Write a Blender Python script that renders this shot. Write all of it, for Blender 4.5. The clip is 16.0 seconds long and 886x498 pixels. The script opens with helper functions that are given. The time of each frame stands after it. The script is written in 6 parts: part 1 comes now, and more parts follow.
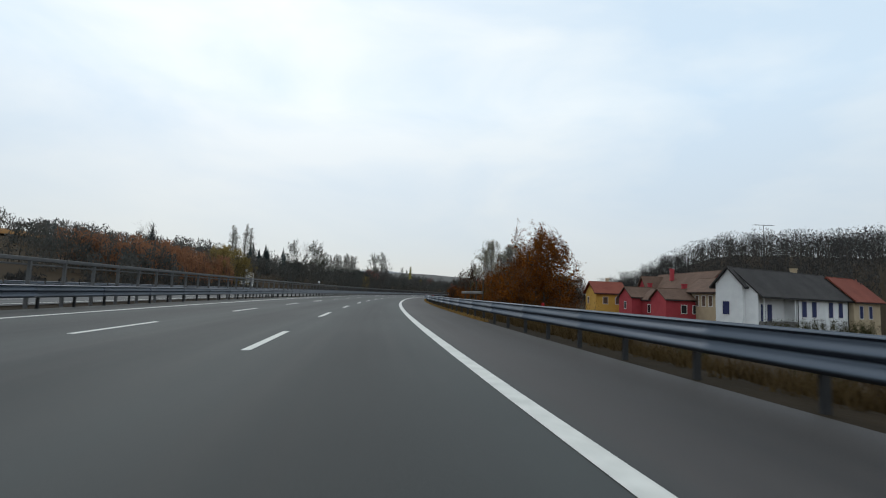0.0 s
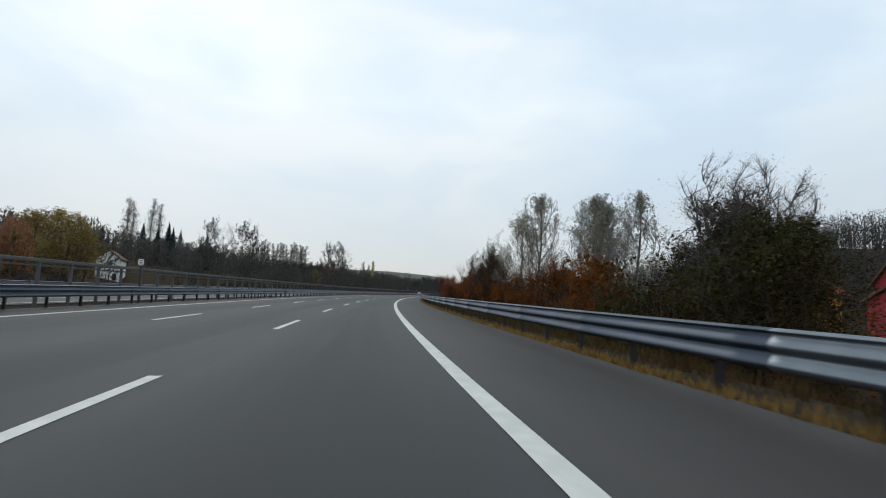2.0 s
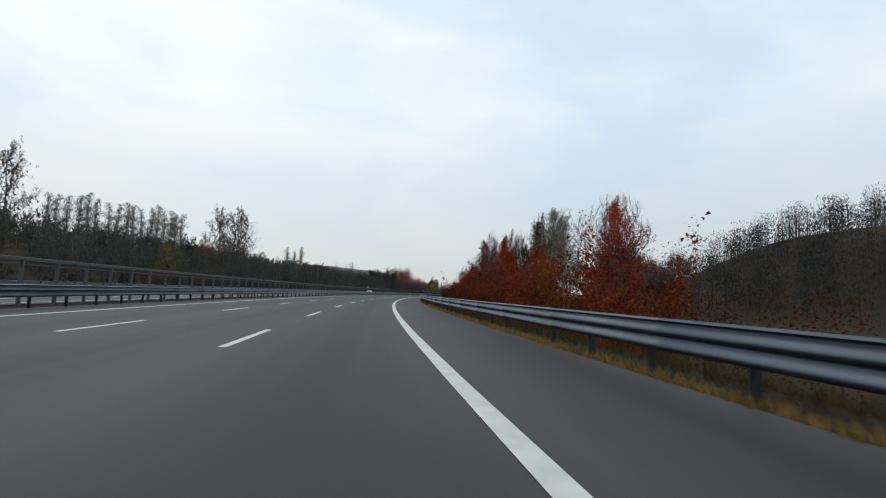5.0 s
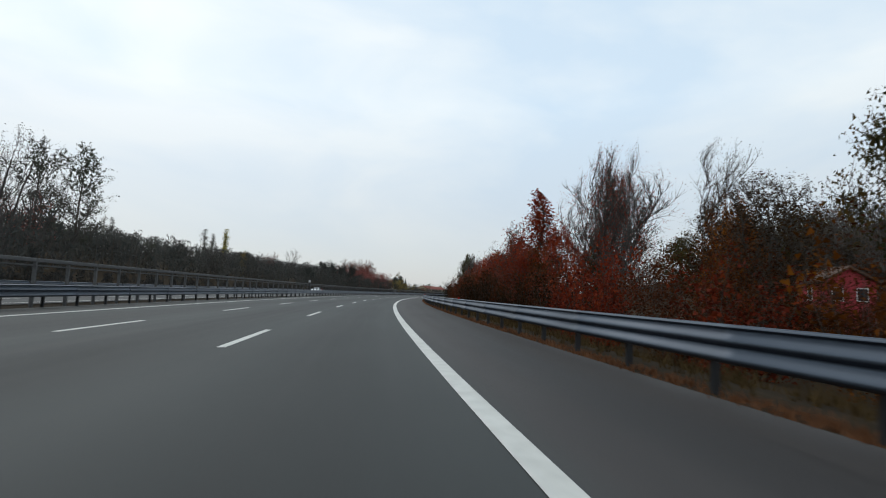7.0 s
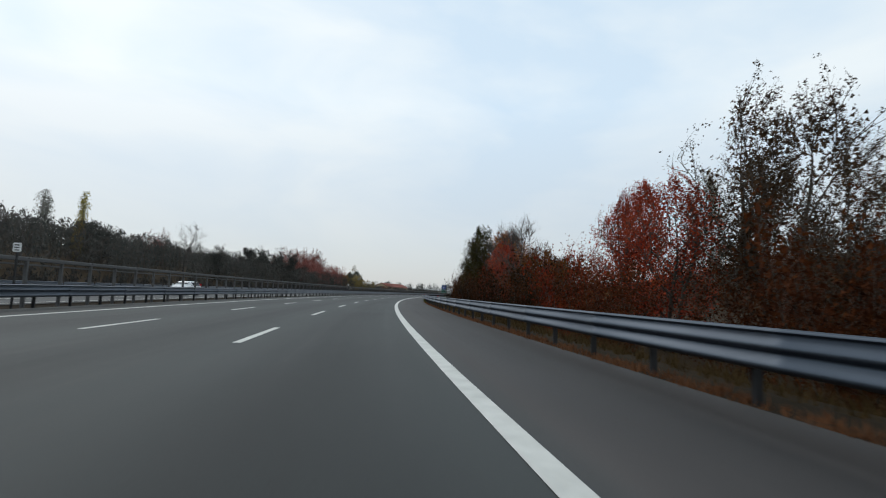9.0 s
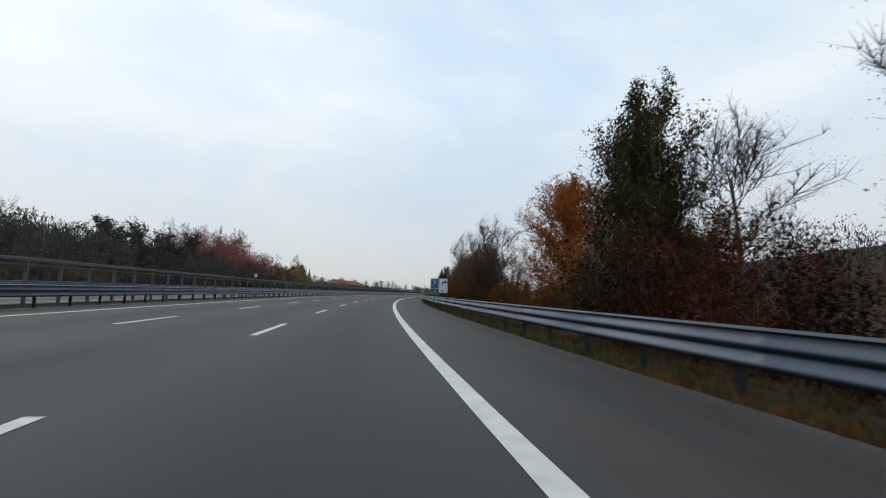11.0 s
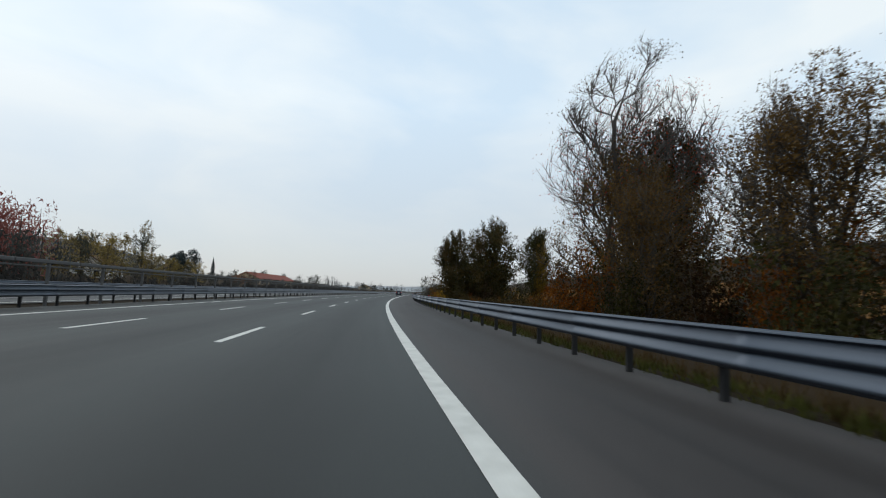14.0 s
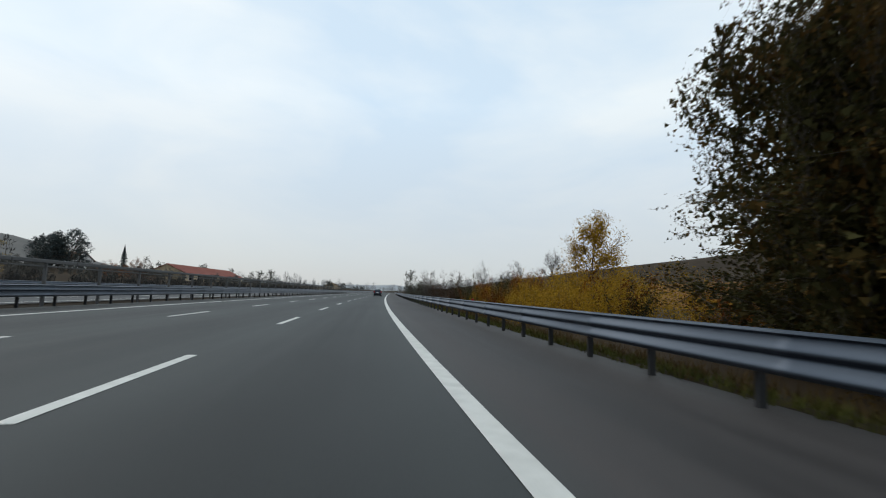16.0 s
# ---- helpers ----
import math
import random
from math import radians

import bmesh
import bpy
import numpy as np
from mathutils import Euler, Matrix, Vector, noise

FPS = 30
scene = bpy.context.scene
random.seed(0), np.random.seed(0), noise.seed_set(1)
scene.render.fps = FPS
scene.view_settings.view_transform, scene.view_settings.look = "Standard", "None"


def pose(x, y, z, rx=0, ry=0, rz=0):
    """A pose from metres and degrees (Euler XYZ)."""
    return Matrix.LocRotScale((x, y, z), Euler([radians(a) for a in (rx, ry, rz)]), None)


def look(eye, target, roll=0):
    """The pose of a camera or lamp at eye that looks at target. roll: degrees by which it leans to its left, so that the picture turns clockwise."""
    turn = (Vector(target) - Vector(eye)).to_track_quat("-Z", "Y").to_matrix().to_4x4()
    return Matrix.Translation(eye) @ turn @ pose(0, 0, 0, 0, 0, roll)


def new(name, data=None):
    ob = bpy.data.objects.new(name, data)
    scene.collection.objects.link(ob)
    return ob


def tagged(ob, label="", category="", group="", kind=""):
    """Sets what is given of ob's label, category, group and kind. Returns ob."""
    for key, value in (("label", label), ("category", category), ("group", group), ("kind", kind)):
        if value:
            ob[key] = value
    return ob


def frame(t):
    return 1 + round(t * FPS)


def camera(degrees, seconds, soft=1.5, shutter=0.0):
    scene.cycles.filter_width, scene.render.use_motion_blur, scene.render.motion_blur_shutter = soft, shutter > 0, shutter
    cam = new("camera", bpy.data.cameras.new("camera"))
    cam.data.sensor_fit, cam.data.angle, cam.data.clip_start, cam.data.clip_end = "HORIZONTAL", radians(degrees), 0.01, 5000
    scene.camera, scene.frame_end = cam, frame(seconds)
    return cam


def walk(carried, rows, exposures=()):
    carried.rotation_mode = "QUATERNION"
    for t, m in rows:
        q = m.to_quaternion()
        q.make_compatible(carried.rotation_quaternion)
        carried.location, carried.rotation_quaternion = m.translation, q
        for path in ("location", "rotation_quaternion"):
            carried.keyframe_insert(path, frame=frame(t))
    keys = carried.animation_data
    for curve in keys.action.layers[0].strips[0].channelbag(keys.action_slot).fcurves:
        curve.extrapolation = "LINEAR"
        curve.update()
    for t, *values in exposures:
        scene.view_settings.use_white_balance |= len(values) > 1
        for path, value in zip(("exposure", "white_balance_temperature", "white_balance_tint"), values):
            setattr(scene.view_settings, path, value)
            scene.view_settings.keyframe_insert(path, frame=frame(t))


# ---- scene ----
# ---------------------------------------------------------------- road line
# The white edge line of the carriageway is the reference: s metres along it,
# q metres to its right.  It bends gently to the right and then runs straight.
BEND_S = [-200, 50, 105, 165, 255, 320, 400, 460, 520, 600, 2600]
BEND_R = [680, 670, 740, 705, 615, 640, 830, 930, 4000, 20000, 20000]
STEP = 2.0
S0 = -200.0
_s = np.arange(S0, 2600, STEP)
_k = np.interp(_s, BEND_S, [1.0 / r for r in BEND_R])
_th = np.concatenate(([0], np.cumsum((_k[1:] + _k[:-1]) / 2 * STEP)))
_th -= np.interp(0, _s, _th)
_mid = (_th[1:] + _th[:-1]) / 2
_x = np.concatenate(([0], np.cumsum(np.sin(_mid) * STEP)))
_y = np.concatenate(([0], np.cumsum(np.cos(_mid) * STEP)))
_x -= np.interp(0, _s, _x)
_y -= np.interp(0, _s, _y)


def heading(s):
    """Heading of the road at s, radians clockwise from +y."""
    return float(np.interp(s, _s, _th))


def at(s, q, z=0.0):
    """World place of the road coordinates s, q."""
    a = heading(s)
    return Vector((float(np.interp(s, _s, _x)) + q * math.cos(a), float(np.interp(s, _s, _y)) - q * math.sin(a), z))


# ---------------------------------------------------------------- camera
EYE = 1.17            # height over the asphalt
AIM_RIGHT, AIM_UP, LEAN = 8.85, 5.2, 2.2
TRAVEL_T = [0, 0.5, 1, 1.5, 2, 2.5, 3, 3.5, 4, 6.3, 6.5, 7, 7.5, 8, 9, 11.5, 12, 12.5, 13, 13.5, 14, 14.5, 15, 15.5, 16]
TRAVEL_S = [-0.04, 13.8, 27.19, 41.09, 54.8, 69.38, 84.13, 99.1, 113.5, 182.5, 188.9, 204.0, 218.3, 233.3, 263.07, 335.96, 349.8, 364.2, 378.4, 393.0, 407.1, 420.5, 434.32, 447.6, 461.2]
OFF_T = [0, 1, 2, 4, 6.3, 7, 9, 11.5, 12, 12.5, 14, 14.7, 16]
OFF_Q = [1.79, 1.54, 1.38, 1.29, 1.24, 1.25, 1.31, 1.23, 1.12, 1.05, 0.95, 0.98, 1.16]
_poly = np.polyfit(TRAVEL_T, TRAVEL_S, 7)


def camera_row(t):
    s = float(np.polyval(_poly, t))
    q = -float(np.interp(t, OFF_T, OFF_Q))
    eye = at(s, q, EYE)
    a = heading(s) + radians(AIM_RIGHT)
    b = radians(AIM_UP)
    return t, look(eye, eye + Vector((math.sin(a) * math.cos(b), math.cos(a) * math.cos(b), math.sin(b))), LEAN)


cam = camera(84.0, 16.0, soft=1.1, shutter=0.08)
walk(cam, [camera_row(i * 0.5) for i in range(33)])

# ---------------------------------------------------------------- sky and light
world = bpy.data.worlds.new("overcast_sky")
scene.world = world
world.use_nodes = True
W = world.node_tree
W.nodes.clear()


def wn(kind, **inputs):
    n = W.nodes.new(kind)
    for key, value in inputs.items():
        n.inputs[key.replace("_", " ")].default_value = value
    return n


out = wn("ShaderNodeOutputWorld")
bg = wn("ShaderNodeBackground")
sky = wn("ShaderNodeTexSky")
sky.sky_type = "NISHITA"
sky.sun_disc = False
sky.sun_elevation = radians(38)
sky.sun_rotation = radians(-15)
tc = wn("ShaderNodeTexCoord")
sep = wn("ShaderNodeSeparateXYZ")
W.links.new(tc.outputs["Generated"], sep.inputs[0])
# soft cloud layers, drawn out sideways
mp = wn("ShaderNodeMapping")
mp.inputs["Scale"].default_value = (1.0, 1.0, 2.6)
W.links.new(tc.outputs["Generated"], mp.inputs["Vector"])
cloud = wn("ShaderNodeTexNoise", Scale=2.3, Detail=5.0, Roughness=0.5, Distortion=0.4)
W.links.new(mp.outputs[0], cloud.inputs["Vector"])
cr = wn("ShaderNodeValToRGB")
cr.color_ramp.elements[0].position, cr.color_ramp.elements[0].color = 0.34, (0.68, 0.83, 0.96, 1)
cr.color_ramp.elements[1].position, cr.color_ramp.elements[1].color = 0.62, (0.90, 0.975, 1.0, 1)
W.links.new(cloud.outputs["Fac"], cr.inputs["Fac"])
# paler grey towards the horizon
hr = wn("ShaderNodeValToRGB")
hr.color_ramp.elements[0].position, hr.color_ramp.elements[0].color = 0.0, (0, 0, 0, 1)
hr.color_ramp.elements[1].position, hr.color_ramp.elements[1].color = 0.36, (1, 1, 1, 1)
W.links.new(sep.outputs["Z"], hr.inputs["Fac"])
mixh = wn("ShaderNodeMixRGB")
mixh.inputs["Color1"].default_value = (0.565, 0.600, 0.625, 1)
W.links.new(hr.outputs["Color"], mixh.inputs["Fac"])
W.links.new(cr.outputs["Color"], mixh.inputs["Color2"])
# a little of the clear sky shows through the cloud
skys = wn("ShaderNodeMixRGB")
skys.blend_type = "MULTIPLY"
skys.inputs["Fac"].default_value = 1.0
skys.inputs["Color2"].default_value = (0.12, 0.12, 0.12, 1)
W.links.new(sky.outputs["Color"], skys.inputs["Color1"])
mixs = wn("ShaderNodeMixRGB")
mixs.inputs["Fac"].default_value = 0.12
W.links.new(mixh.outputs["Color"], mixs.inputs["Color1"])
W.links.new(skys.outputs["Color"], mixs.inputs["Color2"])
W.links.new(mixs.outputs["Color"], bg.inputs["Color"])
bg.inputs["Strength"].default_value = 1.03
W.links.new(bg.outputs[0], out.inputs[0])

sun = new("sun", bpy.data.lights.new("sun", "SUN"))
sun.data.energy, sun.data.angle, sun.data.color = 0.5, radians(25), (1.0, 0.96, 0.9)
sun.matrix_world = look((0, 0, 100), (20, -60, 40))

# ---------------------------------------------------------------- materials


def material(name, dark, light, scale=4.0, rough=0.8, metal=0.0, bump=0.0, bump_scale=40.0, coords="Object", stains=0.25, stretch=(1, 1, 1), island=False, vary=0.0):
    """Two colours mixed by noise at two scales, with a fine relief."""
    m = bpy.data.materials.new(name)
    m.use_nodes = True
    T = m.node_tree
    b = T.nodes["Principled BSDF"]
    b.inputs["Roughness"].default_value = rough
    b.inputs["Metallic"].default_value = metal
    b.inputs["Specular IOR Level"].default_value = 0.25
    c = T.nodes.new("ShaderNodeTexCoord")
    mp = T.nodes.new("ShaderNodeMapping")
    mp.inputs["Scale"].default_value = stretch
    T.links.new(c.outputs[coords], mp.inputs["Vector"])
    n1 = T.nodes.new("ShaderNodeTexNoise")
    n1.inputs["Scale"].default_value = scale
    n1.inputs["Detail"].default_value = 6
    T.links.new(mp.outputs[0], n1.inputs["Vector"])
    n2 = T.nodes.new("ShaderNodeTexNoise")
    n2.inputs["Scale"].default_value = scale * 0.13
    n2.inputs["Detail"].default_value = 3
    T.links.new(mp.outputs[0], n2.inputs["Vector"])
    mix = T.nodes.new("ShaderNodeMixRGB")
    mix.inputs["Color1"].default_value = (*dark, 1)
    mix.inputs["Color2"].default_value = (*light, 1)
    add = T.nodes.new("ShaderNodeMath")
    add.operation = "MULTIPLY_ADD"
    add.inputs[1].default_value = stains * 4
    T.links.new(n2.outputs["Fac"], add.inputs[0])
    sub = T.nodes.new("ShaderNodeMath")
    sub.operation = "SUBTRACT"
    sub.inputs[1].default_value = stains * 2
    T.links.new(n1.outputs["Fac"], sub.inputs[0])
    T.links.new(sub.outputs[0], add.inputs[2])
    fac = add.outputs[0]
    if island:
        g = T.nodes.new("ShaderNodeNewGeometry")
        fac = g.outputs["Random Per Island"]
    T.links.new(fac, mix.inputs["Fac"])
    col = mix.outputs["Color"]
    if vary:
        oi = T.nodes.new("ShaderNodeObjectInfo")
        hv = T.nodes.new("ShaderNodeHueSaturation")
        mr = T.nodes.new("ShaderNodeMapRange")
        mr.inputs["To Min"].default_value = 1 - vary
        mr.inputs["To Max"].default_value = 1 + vary
        T.links.new(oi.outputs["Random"], mr.inputs["Value"])
        T.links.new(mr.outputs[0], hv.inputs["Value"])
        T.links.new(col, hv.inputs["Color"])
        col = hv.outputs["Color"]
    T.links.new(col, b.inputs["Base Color"])
    if bump:
        n3 = T.nodes.new("ShaderNodeTexNoise")
        n3.inputs["Scale"].default_value = bump_scale
        n3.inputs["Detail"].default_value = 4
        T.links.new(mp.outputs[0], n3.inputs["Vector"])
        bp = T.nodes.new("ShaderNodeBump")
        bp.inputs["Strength"].default_value = bump
        bp.inputs["Distance"].default_value = 0.02
        T.links.new(n3.outputs["Fac"], bp.inputs["Height"])
        T.links.new(bp.outputs[0], b.inputs["Normal"])
    return m


def leaf_material(name, colours, vary=0.12, glow=0.25):
    """Leaves: every leaf takes one of several autumn tones; light comes through them."""
    m = bpy.data.materials.new(name)
    m.use_nodes = True
    T = m.node_tree
    b = T.nodes["Principled BSDF"]
    b.inputs["Roughness"].default_value = 0.7
    b.inputs["Specular IOR Level"].default_value = 0.04
    g = T.nodes.new("ShaderNodeNewGeometry")
    r = T.nodes.new("ShaderNodeValToRGB")
    r.color_ramp.interpolation = "LINEAR"
    while len(r.color_ramp.elements) < len(colours):
        r.color_ramp.elements.new(0.5)
    for i, c in enumerate(colours):
        r.color_ramp.elements[i].position = i / max(1, len(colours) - 1)
        r.color_ramp.elements[i].color = (*c, 1)
    tc = T.nodes.new("ShaderNodeTexCoord")
    drift = T.nodes.new("ShaderNodeTexNoise")
    drift.inputs["Scale"].default_value = 0.45
    drift.inputs["Detail"].default_value = 3
    T.links.new(tc.outputs["Object"], drift.inputs["Vector"])
    spread = T.nodes.new("ShaderNodeMath")
    spread.operation = "MULTIPLY_ADD"
    spread.inputs[1].default_value, spread.inputs[2].default_value = 2.2, -0.85
    T.links.new(drift.outputs["Fac"], spread.inputs[0])
    tone = T.nodes.new("ShaderNodeMix")
    tone.inputs["Factor"].default_value = 0.42
    T.links.new(spread.outputs[0], tone.inputs["A"])
    T.links.new(g.outputs["Random Per Island"], tone.inputs["B"])
    T.links.new(tone.outputs["Result"], r.inputs["Fac"])
    oi = T.nodes.new("ShaderNodeObjectInfo")
    mr = T.nodes.new("ShaderNodeMapRange")
    mr.inputs["To Min"].default_value = 1 - vary * 2
    mr.inputs["To Max"].default_value = 1 + vary * 2
    hv = T.nodes.new("ShaderNodeHueSaturation")
    T.links.new(oi.outputs["Random"], mr.inputs["Value"])
    T.links.new(mr.outputs[0], hv.inputs["Value"])
    T.links.new(r.outputs["Color"], hv.inputs["Color"])
    T.links.new(hv.outputs["Color"], b.inputs["Base Color"])
    tr = T.nodes.new("ShaderNodeBsdfTranslucent")
    T.links.new(hv.outputs["Color"], tr.inputs["Color"])
    ms = T.nodes.new("ShaderNodeMixShader")
    ms.inputs[0].default_value = glow
    T.links.new(b.outputs[0], ms.inputs[1])
    T.links.new(tr.outputs[0], ms.inputs[2])
    T.links.new(ms.outputs[0], T.nodes["Material Output"].inputs["Surface"])
    return m


def asphalt_material(name, tone, shoulder):
    """Asphalt in road coordinates (u along, v across): grain, lane-long wear, oily middle of the lanes, browner shoulder."""
    m = bpy.data.materials.new(name)
    m.use_nodes = True
    T = m.node_tree
    b = T.nodes["Principled BSDF"]
    b.inputs["Specular IOR Level"].default_value = 0.24
    uv = T.nodes.new("ShaderNodeUVMap")
    uv.uv_map = "road"

    def noise_at(sx, sy, detail, seedz=0.0):
        mp = T.nodes.new("ShaderNodeMapping")
        mp.inputs["Scale"].default_value = (sx, sy, 1)
        mp.inputs["Location"].default_value = (seedz, seedz * 1.7, 0)
        T.links.new(uv.outputs[0], mp.inputs["Vector"])
        n = T.nodes.new("ShaderNodeTexNoise")
        n.inputs["Scale"].default_value = 1.0
        n.inputs["Detail"].default_value = detail
        T.links.new(mp.outputs[0], n.inputs["Vector"])
        return n.outputs["Fac"]

    def math_node(op, a, bb):
        n = T.nodes.new("ShaderNodeMath")
        n.operation = op
        for i, v in enumerate((a, bb)):
            if isinstance(v, (int, float)):
                n.inputs[i].default_value = v
            else:
                T.links.new(v, n.inputs[i])
        return n.outputs[0]

    sep = T.nodes.new("ShaderNodeSeparateXYZ")
    T.links.new(uv.outputs[0], sep.inputs[0])
    lane = math_node("COSINE", math_node("MULTIPLY", math_node("ADD", sep.outputs["Y"], 1.95), 2 * math.pi / 3.86), 0)
    grain = noise_at(38, 38, 3)
    streak = noise_at(0.05, 2.2, 4, 3.1)
    patch = noise_at(0.12, 0.3, 5, 7.7)
    v = math_node("ADD", math_node("MULTIPLY", math_node("SUBTRACT", grain, 0.5), 0.55), 1.0)
    v = math_node("ADD", v, math_node("MULTIPLY", math_node("SUBTRACT", streak, 0.5), 1.0))
    v = math_node("ADD", v, math_node("MULTIPLY", math_node("SUBTRACT", patch, 0.5), 0.8))
    v = math_node("SUBTRACT", v, math_node("MULTIPLY", lane, 0.24))
    # shoulder: from the edge line outwards
    sh = T.nodes.new("ShaderNodeMapRange")
    sh.inputs["From Min"].default_value = -0.1
    sh.inputs["From Max"].default_value = 0.5
    T.links.new(sep.outputs["Y"], sh.inputs["Value"])
    mix = T.nodes.new("ShaderNodeMixRGB")
    mix.inputs["Color1"].default_value = (*tone, 1)
    mix.inputs["Color2"].default_value = (*shoulder, 1)
    T.links.new(sh.outputs[0], mix.inputs["Fac"])
    mul = T.nodes.new("ShaderNodeVectorMath")
    mul.operation = "SCALE"
    T.links.new(mix.outputs["Color"], mul.inputs[0])
    T.links.new(v, mul.inputs["Scale"])
    T.links.new(mul.outputs[0], b.inputs["Base Color"])
    rg = math_node("ADD", 0.56, math_node("MULTIPLY", streak, 0.25))
    T.links.new(rg, b.inputs["Roughness"])
    bp = T.nodes.new("ShaderNodeBump")
    bp.inputs["Strength"].default_value = 0.35
    bp.inputs["Distance"].default_value = 0.006
    T.links.new(noise_at(90, 90, 3), bp.inputs["Height"])
    T.links.new(bp.outputs[0], b.inputs["Normal"])
    return m


M_ASPHALT = asphalt_material("asphalt", (0.0335, 0.0368, 0.0362), (0.0425, 0.0380, 0.0366))
M_PAINT = material("road_paint", (0.40, 0.40, 0.37), (0.74, 0.735, 0.69), 3.0, 0.6, bump=0.2, stains=0.1)
M_STEEL = material("galvanised_steel", (0.060, 0.073, 0.094), (0.122, 0.142, 0.170), 1.5, 0.46, 0.85, bump=0.05, bump_scale=8, stretch=(1, 0.2, 1), stains=0.3)
M_STEEL_NEW = material("new_galvanised_steel", (0.14, 0.16, 0.18), (0.24, 0.265, 0.29), 2.0, 0.38, 0.85, bump=0.05, bump_scale=8, stains=0.3)
M_STEEL_DULL = material("weathered_steel", (0.024, 0.024, 0.025), (0.060, 0.060, 0.062), 2.0, 0.65, 0.4, stains=0.3)
M_RAILING = material("railing_steel", (0.085, 0.085, 0.086), (0.15, 0.15, 0.15), 2.0, 0.65, 0.4, stains=0.3)
M_CONCRETE = material("concrete", (0.09, 0.085, 0.08), (0.20, 0.19, 0.18), 2.0, 0.9, bump=0.4, stains=0.4)
M_GROUND = material("field_soil_and_grass", (0.026, 0.019, 0.012), (0.052, 0.037, 0.023), 0.25, 0.95, bump=0.5, bump_scale=3, stains=0.35)
M_VERGE = material("verge_earth", (0.018, 0.014, 0.009), (0.040, 0.029, 0.018), 1.5, 0.95, bump=0.6, bump_scale=9, stains=0.35)
M_STUBBLE = material("stubble_field", (0.12, 0.060, 0.018), (0.23, 0.118, 0.038), 0.25, 0.95, bump=0.3, bump_scale=5)
M_BARK = material("bark", (0.035, 0.028, 0.022), (0.10, 0.085, 0.07), 6.0, 0.9, bump=0.5, stretch=(1, 1, 0.25))
M_BARK_GREY = material("grey_bark", (0.048, 0.042, 0.038), (0.105, 0.094, 0.086), 6.0, 0.9, bump=0.5, stretch=(1, 1, 0.25))
M_BARK_PALE = material("pale_bark", (0.10, 0.095, 0.088), (0.24, 0.225, 0.21), 6.0, 0.9, bump=0.4, stretch=(1, 1, 0.4))
for m in (M_GROUND, M_VERGE, M_STUBBLE):
    m.node_tree.nodes["Principled BSDF"].inputs["Specular IOR Level"].default_value = 0.05
L_ORANGE = leaf_material("orange_brown_leaves", [(0.060, 0.020, 0.004), (0.15, 0.046, 0.006), (0.25, 0.085, 0.010), (0.10, 0.042, 0.009)])
L_RED = leaf_material("red_leaves", [(0.13, 0.018, 0.010), (0.34, 0.046, 0.022), (0.46, 0.085, 0.032), (0.17, 0.032, 0.018)])
L_CHERRY = leaf_material("cherry_leaves", [(0.22, 0.048, 0.008), (0.36, 0.105, 0.012), (0.34, 0.155, 0.018), (0.12, 0.042, 0.009)])
L_BROWN = leaf_material("brown_leaves", [(0.014, 0.009, 0.005), (0.030, 0.016, 0.007), (0.052, 0.025, 0.009), (0.020, 0.015, 0.008)], glow=0.12)
L_TWIG = leaf_material("grey_brown_leaves", [(0.030, 0.020, 0.013), (0.062, 0.038, 0.022), (0.100, 0.054, 0.025), (0.042, 0.028, 0.018)], glow=0.2)
L_PALE = leaf_material("pale_poplar_leaves", [(0.30, 0.30, 0.27), (0.18, 0.17, 0.12), (0.34, 0.32, 0.25), (0.15, 0.12, 0.08), (0.26, 0.25, 0.22)], glow=0.35)
L_SLIM = leaf_material("thin_pale_leaves", [(0.17, 0.17, 0.15), (0.24, 0.235, 0.21), (0.14, 0.14, 0.125)], glow=0.35)
L_DEEPRED = leaf_material("deep_red_leaves", [(0.060, 0.012, 0.007), (0.17, 0.026, 0.012), (0.27, 0.048, 0.015), (0.085, 0.020, 0.010)], glow=0.18)
L_AMBER = leaf_material("amber_brown_leaves", [(0.060, 0.038, 0.016), (0.120, 0.072, 0.026), (0.170, 0.098, 0.032), (0.080, 0.058, 0.022)], glow=0.25)
L_TAN = leaf_material("olive_brown_leaves", [(0.032, 0.025, 0.010), (0.058, 0.042, 0.016), (0.090, 0.056, 0.019), (0.042, 0.038, 0.015)], glow=0.2)
L_RUST = leaf_material("rust_brown_leaves", [(0.030, 0.010, 0.005), (0.075, 0.022, 0.008), (0.11, 0.036, 0.010), (0.045, 0.018, 0.007)], glow=0.15)
L_OLIVE = leaf_material("olive_leaves", [(0.020, 0.022, 0.009), (0.042, 0.042, 0.014), (0.075, 0.062, 0.020), (0.030, 0.022, 0.010)], glow=0.15)
L_YELLOW = leaf_material("yellow_leaves", [(0.22, 0.125, 0.012), (0.40, 0.235, 0.022), (0.32, 0.180, 0.018), (0.17, 0.105, 0.016)])
L_GOLD = leaf_material("yellow_green_leaves", [(0.20, 0.17, 0.04), (0.32, 0.27, 0.06), (0.26, 0.24, 0.07), (0.16, 0.15, 0.05)])
L_DARK = leaf_material("dark_green_leaves", [(0.024, 0.024, 0.009), (0.050, 0.045, 0.016), (0.105, 0.056, 0.016), (0.036, 0.036, 0.014)], glow=0.18)
L_FIR = leaf_material("conifer_needles", [(0.012, 0.022, 0.016), (0.025, 0.040, 0.026), (0.035, 0.045, 0.030)], glow=0.05)
# far wood: distance haze mixed into the leaf tones as grey
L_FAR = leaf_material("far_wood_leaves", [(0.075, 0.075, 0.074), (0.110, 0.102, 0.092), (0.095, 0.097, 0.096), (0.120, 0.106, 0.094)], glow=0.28)
